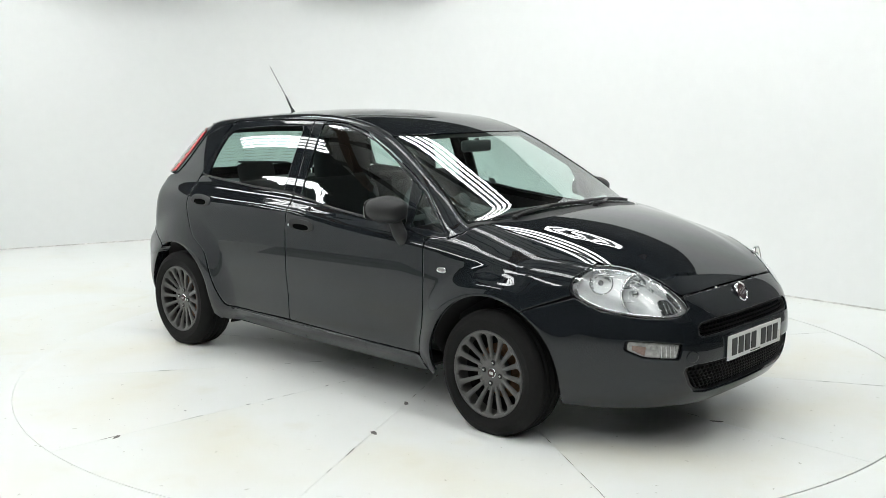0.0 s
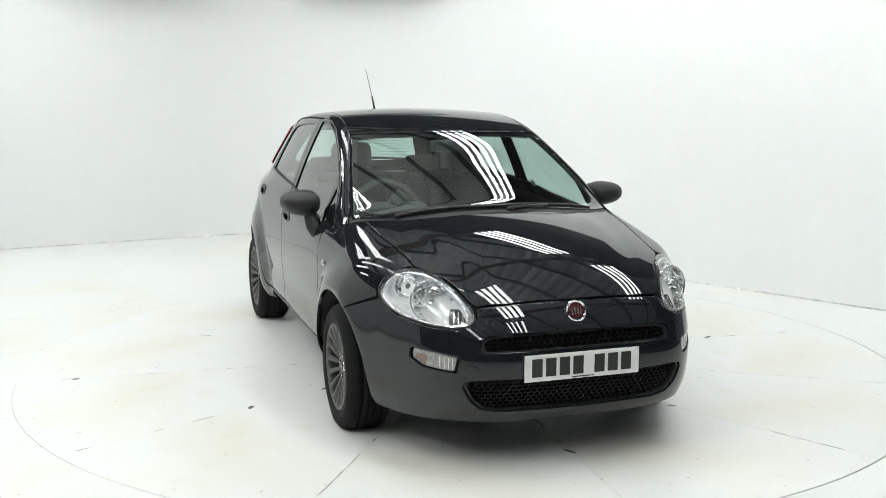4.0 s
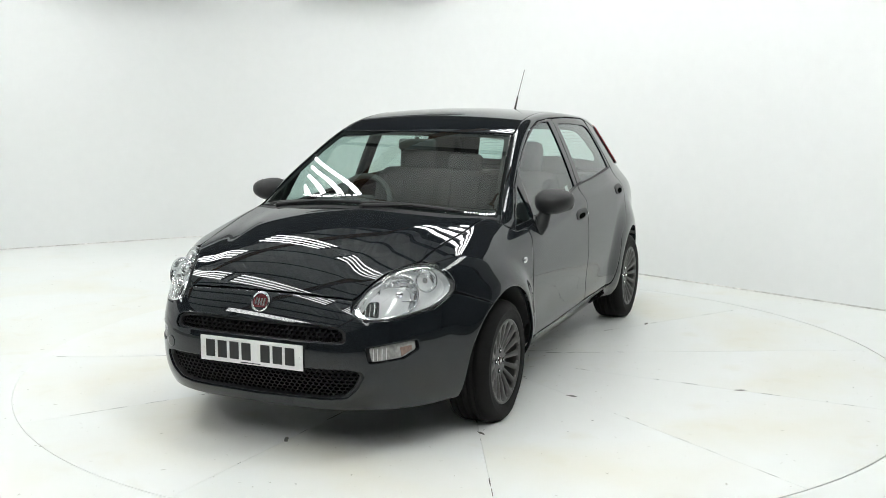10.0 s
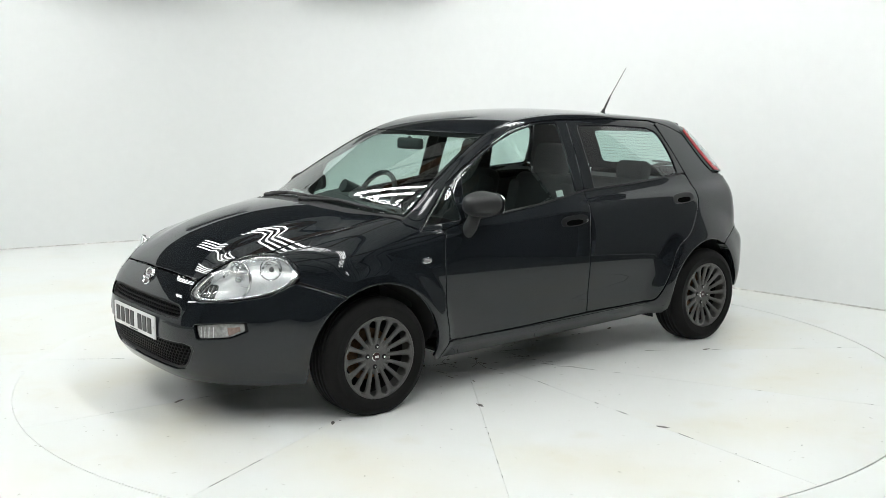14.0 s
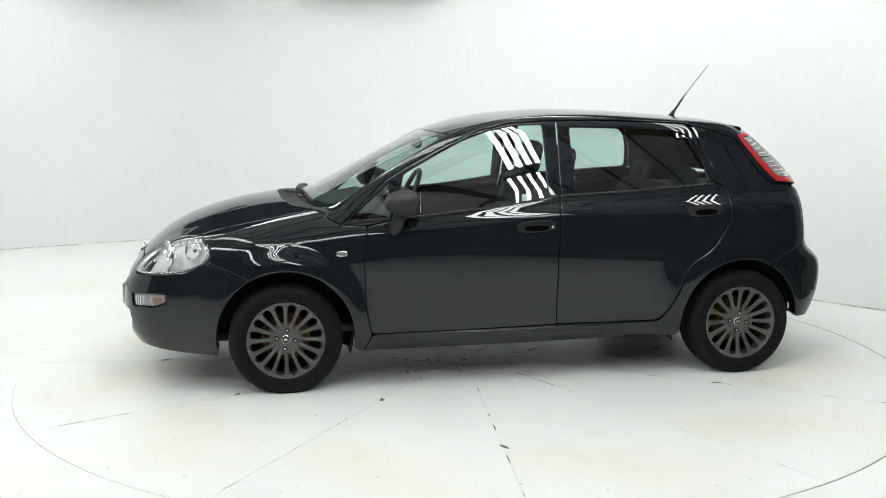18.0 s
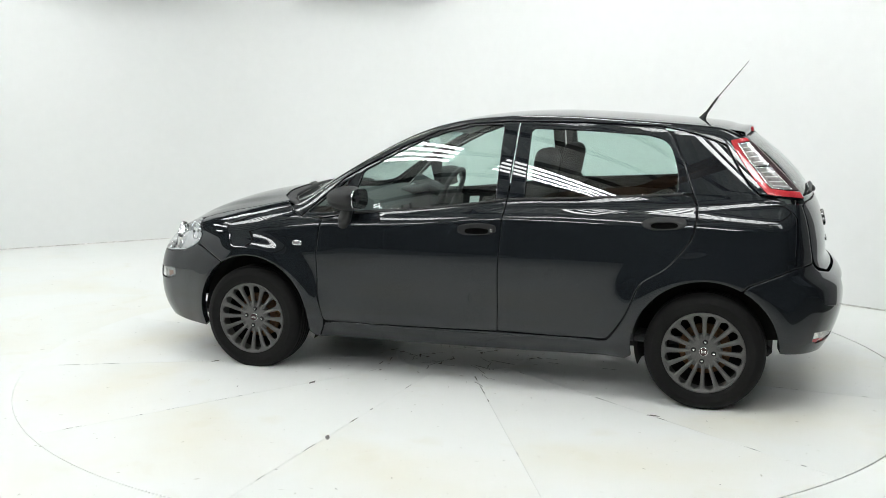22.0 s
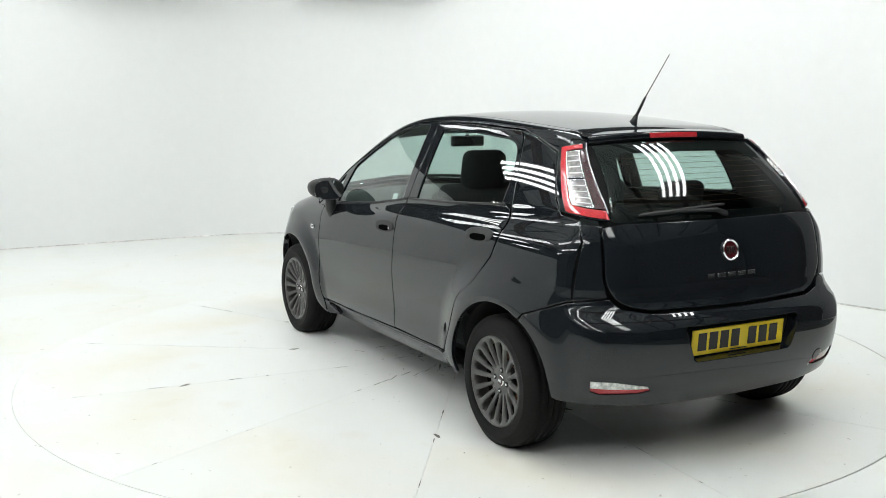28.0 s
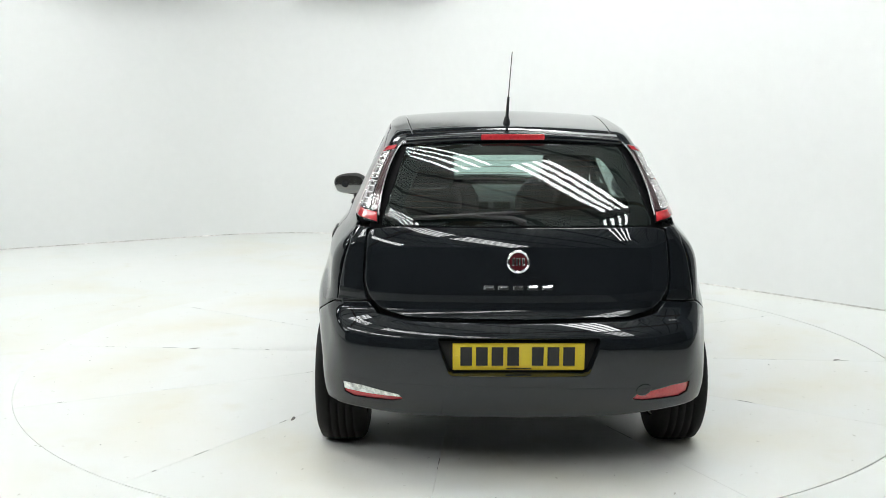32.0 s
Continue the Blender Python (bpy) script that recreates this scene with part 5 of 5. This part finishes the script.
# wipers and aerial
def wiper(name, parent, base, elbow, tip0, tip1, view, label):
    pts = on(view, *[tuple(np.array(tip0) + (np.array(tip1) - np.array(tip0)) * t) for t in np.linspace(0, 1, 9)])
    nor = body_normal(pts)
    blade = tube_bm([tuple(q + m * 0.010) for q, m in zip(pts, nor)], [0.004] + [0.009] * 7 + [0.004], 6)
    rubber = tube_bm([tuple(q + m * 0.002) for q, m in zip(pts, nor)], 0.004, 4, blade)
    w = part(name, rubber, TRIM, parent, label, smooth=True)
    b = on(view, base, elbow)
    nb = body_normal(b)
    mid = (pts[4] + pts[5]) / 2 + nor[4] * 0.012
    arm = tube_bm([tuple(b[0] + nb[0] * 0.006), tuple(b[1] + nb[1] * 0.010), tuple(mid)], [0.013, 0.010, 0.006], 8)
    part("wiper_arm", arm, TRIM, w, "black wiper arm", smooth=True)
    bm = lathe([(0.015, -0.006), (0.015, 0.008), (0.010, 0.014), (0.003, 0.015)], 14, "z")
    part("wiper_pivot", bm, TRIM, w, "black wiper pivot").matrix_local = Matrix.Translation(tuple(b[0]))


wiper("windscreen_wiper", car, (1.215, 0.05), (1.195, 0.15), (1.158, -0.02), (1.085, 0.55), "top", "black wiper resting along the screen")
wiper("windscreen_wiper", car, (1.13, -0.50), (1.13, -0.40), (1.078, -0.58), (1.166, 0.06), "top", "black wiper resting along the screen")
wiper("rear_wiper", tailgate, (-0.02, 1.035), (0.02, 1.05), (-0.03, 1.072), (0.42, 1.047), "rear", "black rear wiper resting on the glass")
p = on("top", (-1.15, 0.01))[0]
mast = tube_bm([(p[0] + 0.012, 0.01, p[2] - 0.01), (p[0], 0.01, p[2] + 0.006), (p[0] - 0.012, 0.01, p[2] + 0.03)], [0.020, 0.0155, 0.009], 14)
mast = part("roof_aerial", mast, PLASTIC, car, "black roof aerial", smooth=True)
part("aerial_rod", tube_bm([(p[0] - 0.008, 0.01, p[2] + 0.02), (p[0] - 0.072, 0.008, p[2] + 0.115)], [0.0075, 0.0055], 8), PLASTIC, mast, "thick black aerial rod", smooth=True)
part("aerial_whip", tube_bm([(p[0] - 0.072, 0.008, p[2] + 0.115), (-1.375, 0.004, 1.722)], [0.0024, 0.0018], 6), TRIM, mast, "thin aerial whip")


# wheels
def build_tyre(root, hub):
    """A grooved tyre that is pressed flat where it stands on the deck."""
    tyre = [(0.19, -0.085), (0.205, -0.095), (0.235, -0.098), (0.265, -0.090), (0.284, -0.078), (0.2925, -0.062)]
    for y in (-0.040, -0.008, 0.024, 0.056):
        tyre += [(0.2955, y - 0.0042), (0.2875, y - 0.0035), (0.2875, y + 0.0035), (0.2955, y + 0.0042)]
    tyre += [(0.2925, 0.082), (0.2840, 0.100), (0.268, 0.1130), (0.252, 0.1195), (0.249, 0.1208), (0.246, 0.1197), (0.226, 0.1190), (0.210, 0.1160), (0.204, 0.110), (0.19, 0.100)]
    bm = lathe(tyre, 88)
    for v in bm.verts:
        press = -v.co.z - hub + 0.0005
        if press > 0:
            v.co.z = -hub + 0.0005
        near = max(0.0, 1 - (v.co.z + hub) / 0.06)
        if v.co.y > 0.09:
            v.co.y += 0.008 * near
    part("tyre", bm, RUBBER, root, "worn black tyre with grooved tread", smooth=True)


def build_wheel(ax, side, first=None):
    hub = 0.281 if ax > 0 else 0.287
    m = pose(ax, side * 0.728, hub, 0, 0, 0 if side > 0 else 180)
    root = new("wheel")
    root.parent = car
    root["label"] = "black tyre on a grey many-spoked wheel"
    root.matrix_local = m
    build_tyre(root, hub)
    if first:
        for child in first.children:
            if child.name.startswith("tyre"):
                continue
            twin_part = new(child.name.split(".")[0], child.data)
            twin_part.parent = root
            twin_part.matrix_basis = child.matrix_basis
            if "label" in child:
                twin_part["label"] = child["label"]
        return root
    part("rim", lathe([(0.2045, 0.106), (0.2030, 0.1125), (0.199, 0.1140), (0.193, 0.112), (0.189, 0.104), (0.187, 0.07), (0.185, -0.08)], 80), RIM, root, "grey wheel rim", smooth=True)
    part("hub_disc", lathe([(0.004, 0.078), (0.080, 0.078), (0.087, 0.0765), (0.090, 0.066), (0.089, 0.050)], 48), RIM, root, "grey wheel trim centre", smooth=True)
    part("barrel", lathe([(0.185, 0.04), (0.183, -0.07), (0.10, -0.075), (0.004, -0.075)], 40), DARK, root, "dark inner wheel", smooth=True)
    part("brake_disc", lathe([(0.004, 0.020), (0.060, 0.020), (0.062, 0.006), (0.128, 0.006), (0.128, -0.012), (0.06, -0.012)], 48), RUST, root, "rust-tinged brake disc")
    # spokes: widening outwards, with rounded backs
    bm = bmesh.new()
    sec = []
    for r, w, y in ((0.060, 0.0100, 0.075), (0.085, 0.0088, 0.084), (0.110, 0.0098, 0.092), (0.145, 0.0115, 0.100), (0.168, 0.0128, 0.105), (0.1765, 0.0150, 0.107), (0.1815, 0.0205, 0.108), (0.1845, 0.0300, 0.1085), (0.187, 0.038, 0.109), (0.194, 0.039, 0.109)):
        ring = []
        for du, dy in ((-1, -0.012), (-0.92, -0.002), (-0.6, 0.002), (0.6, 0.002), (0.92, -0.002), (1, -0.012)):
            ring.append(bm.verts.new((w * du, y + dy, r)))
        sec.append(ring)
    for a, b in zip(sec, sec[1:]):
        for i in range(5):
            bm.faces.new((a[i], a[i + 1], b[i + 1], b[i]))
    bmesh.ops.recalc_face_normals(bm, faces=bm.faces[:])
    base = None
    for i in range(16):
        if base is None:
            sp = base = part("spoke", bm, RIM, root, "", smooth=True)
        else:
            sp = new("spoke", base.data)
            sp.parent = root
        sp.matrix_local = pose(0, 0, 0, 0, 360 / 16 * i, 0)
    for i in range(4):
        bm = lathe([(0.003, 0.0793), (0.0115, 0.0793), (0.0125, 0.0785), (0.0125, 0.076)], 16)
        part("bolt_hole", bm, DARK, root, "dark recessed wheel bolt", smooth=False).matrix_local = Matrix.Translation((0.049 * math.cos(radians(90 * i + 8)), 0.0008, 0.049 * math.sin(radians(90 * i + 8))))
        bm = lathe([(0.002, 0.0835), (0.0055, 0.083), (0.0065, 0.080)], 6)
        part("wheel_bolt", bm, CHROME, root, "small bright bolt head").matrix_local = Matrix.Translation((0.049 * math.cos(radians(90 * i + 8)), 0, 0.049 * math.sin(radians(90 * i + 8))))
    part("centre_cap", lathe([(0.004, 0.084), (0.018, 0.083), (0.0225, 0.081), (0.024, 0.077)], 28), CHROME, root, "small chrome-edged centre cap", smooth=True)
    part("cap_field", lathe([(0.003, 0.0856), (0.0195, 0.0848), (0.020, 0.082)], 24), CAP_RED, root, "dark red cap field")
    for i in range(4):
        part("cap_mark", box_bm(0.0026, 0.0012, 0.013, ((i - 1.5) * 0.0062, 0.0862, 0), 0.0003, 1), CHROME, root, "plain chrome bar")
    return root


wheel_one = build_wheel(AXLE_F, 1)
for ax, side in ((AXLE_F, -1), (AXLE_R, 1), (AXLE_R, -1)):
    build_wheel(ax, side, wheel_one)


# ---- cabin ----
def seat(x, y):
    bm = box_bm(0.50, 0.50, 0.16, (x + 0.02, y, 0.50), 0.06, 4, pose(0, 0, 0, 0, -6, 0))
    cushion = part("front_seat", bm, FABRIC, car, "charcoal fabric front seat", smooth=True)
    bm = box_bm(0.14, 0.48, 0.56, (x - 0.30, y, 0.80), 0.055, 4, pose(0, 0, 0, 0, -15, 0))
    box_bm(0.10, 0.10, 0.50, (x - 0.255, y + 0.21, 0.79), 0.045, 3, pose(0, 0, 0, 0, -15, 0), bm)
    box_bm(0.10, 0.10, 0.50, (x - 0.255, y - 0.21, 0.79), 0.045, 3, pose(0, 0, 0, 0, -15, 0), bm)
    part("backrest", bm, FABRIC, cushion, "charcoal fabric backrest", smooth=True)
    bm = box_bm(0.11, 0.25, 0.21, (x - 0.395, y, 1.15), 0.05, 4, pose(0, 0, 0, 0, -10, 0))
    rest = part("headrest", bm, FABRIC, cushion, "charcoal fabric headrest", smooth=True)
    for k in (-0.06, 0.06):
        part("headrest_post", tube_bm([(x - 0.37, y + k, 1.02), (x - 0.40, y + k, 1.12)], 0.006, 8), CHROME, cushion, "chrome headrest post")


seat(0.05, 0.36)
seat(0.05, -0.36)
bench = part("rear_bench", box_bm(0.50, 1.20, 0.16, (-0.72, 0, 0.50), 0.06, 4), FABRIC, car, "charcoal fabric rear bench", smooth=True)
part("bench_back", box_bm(0.14, 1.18, 0.50, (-1.02, 0, 0.76), 0.05, 4, pose(0, 0, 0, 0, -18, 0)), FABRIC, bench, "charcoal fabric bench backrest", smooth=True)
for y in (0.34, -0.34):
    part("rear_headrest", box_bm(0.09, 0.26, 0.13, (-1.10, y, 1.055), 0.04, 3, pose(0, 0, 0, 0, -14, 0)), FABRIC, bench, "charcoal rear headrest", smooth=True)
part("parcel_shelf", box_bm(0.46, 1.08, 0.02, (-1.40, 0, 0.965), 0.008, 2), CABIN, car, "dark parcel shelf")
part("cabin_floor", box_bm(2.3, 1.36, 0.04, (-0.05, 0, 0.30), 0.01, 1), CABIN, car, "dark carpeted cabin floor")
# dashboard: one swept form
bm = bmesh.new()
prof = [(0.62, 0.52), (0.58, 0.66), (0.60, 0.78), (0.62, 0.865), (0.68, 0.915), (0.80, 0.945), (0.95, 0.955), (1.12, 0.945), (1.18, 0.90), (1.1, 0.5)]
rows = []
for y in np.linspace(-0.70, 0.70, 29):
    hump = 0.035 * math.exp(-((y + 0.36) / 0.17) ** 2)
    rows.append([bm.verts.new((x - 0.30 * y * y * (1 if x > 0.9 else 0.3), y, z + (hump if 0.80 < z and x < 0.9 else 0) - 0.06 * y * y)) for x, z in prof])
for a, b in zip(rows, rows[1:]):
    for k in range(len(prof) - 1):
        bm.faces.new((a[k], b[k], b[k + 1], a[k + 1]))
bmesh.ops.recalc_face_normals(bm, faces=bm.faces[:])
dash = part("dashboard", bm, CABIN, car, "dark grey moulded dashboard", smooth=True)
for y in (-0.08, 0.06):
    part("air_vent", box_bm(0.02, 0.11, 0.055, (0.605, y, 0.855), 0.01, 2), TRIM, dash, "black centre air vent")
part("radio", box_bm(0.02, 0.20, 0.09, (0.592, -0.01, 0.76), 0.008, 2), TRIM, dash, "black radio panel")
part("instrument_binnacle", box_bm(0.16, 0.32, 0.05, (0.66, -0.36, 0.945), 0.02, 3, pose(0, 0, 0, 0, 8, 0)), CABIN, dash, "dark instrument hood", smooth=True)
# steering wheel on the right-hand side
bm = bmesh.new()
ring = [(0, 0.185 * math.cos(2 * math.pi * i / 40), 0.185 * math.sin(2 * math.pi * i / 40)) for i in range(40)]
n = 10
grid = []
for i, q in enumerate(ring):
    c = Vector(q)
    o = c.normalized()
    grid.append([bm.verts.new(c + 0.016 * (o * math.cos(2 * math.pi * k / n) + Vector((1, 0, 0)) * math.sin(2 * math.pi * k / n))) for k in range(n)])
for i in range(40):
    for k in range(n):
        bm.faces.new((grid[i][k], grid[(i + 1) % 40][k], grid[(i + 1) % 40][(k + 1) % n], grid[i][(k + 1) % n]))
bmesh.ops.recalc_face_normals(bm, faces=bm.faces[:])
wheel_pose = pose(0.46, -0.36, 0.90, 0, -25, 0)
steering = part("steering_wheel", bm, CABIN, car, "black steering wheel", smooth=True)
steering.matrix_local = wheel_pose
part("steering_boss", box_bm(0.05, 0.16, 0.12, (0.015, 0, -0.01), 0.02, 3), CABIN, steering, "black steering boss", smooth=True)
for y, z, w, h in ((0.11, 0, 0.12, 0.03), (-0.11, 0, 0.12, 0.03), (0, -0.11, 0.04, 0.12)):
    part("steering_spoke", box_bm(0.02, w, h, (0.012, y, z), 0.006, 2), CABIN, steering)
part("steering_column", tube_bm([(0.02, 0, 0), (0.25, 0, 0)], 0.04, 12), CABIN, steering)
mirror_in = part("interior_mirror", box_bm(0.035, 0.23, 0.065, (0.452, 0.0, 1.262), 0.016, 3), CABIN, car, "black interior mirror", smooth=True)
part("mirror_glass", box_bm(0.004, 0.205, 0.048, (0.4335, 0.0, 1.262), 0.001, 1), MIRROR, mirror_in, "mirror glass")
part("mirror_stalk", tube_bm([(0.462, 0, 1.285), (0.452, 0, 1.302)], 0.012, 8), CABIN, mirror_in)
lining = [(x, float(ROOF_EDGE(x)) - 0.03) for x in np.linspace(-1.35, 0.38, 16)] + [(x, -float(ROOF_EDGE(x)) + 0.03) for x in np.linspace(0.38, -1.35, 16)]
panel("headlining", "top", np.array(lining), LINING, car, "pale grey fabric headlining", step=0.08, off=-0.028, rim=0.002)
panel("window_sticker", "side", shape((-0.020, 0.982, 0), (-0.072, 0.986, 0), (-0.072, 1.020, 0), (-0.020, 1.016, 0), r=0), TAG, doors_f[0], "small white sticker in the window", step=0.02, off=-0.014, rim=0.001)

for view, u, z, host in (("nose", None, 0.405, bumper), ("tail", None, 0.385, bumper_r)):
    c = to_nose((-0.47, z + 0.035))[0] if view == "nose" else to_tail((-0.50, z))[0]
    ring = oval(c[0], c[1], 0.026 / 0.85, 0.026, 24, 2.0)
    panel("tow_cap", view, ring, PAINT, host, "round black towing eye cap", step=0.012, off=0.0015, rim=0.004)

for i in range(9):
    z = 1.095 + 0.0225 * i
    w = 0.455 - 0.30 * (z - 1.09)
    panel("heating_wire", "rear", shape((-w, z, 0), (w, z, 0), (w, z + 0.0011, 0), (-w, z + 0.0011, 0), r=0), COPPER, tailgate, "thin heating wire on the rear glass", step=0.06, off=-0.007, rim=0.0005, edge=0.0004)


# ---- movement ----
def motions():
    """The turntable turns, and the car stands on it."""
    rows = [(t, pose(0, 0, 0, 0, 0, a)) for t, a in TURN]
    walk(turntable, rows)
    walk(car, [(t, m @ pose(CAR_X, CAR_Y, 0)) for t, m in rows])


motions()
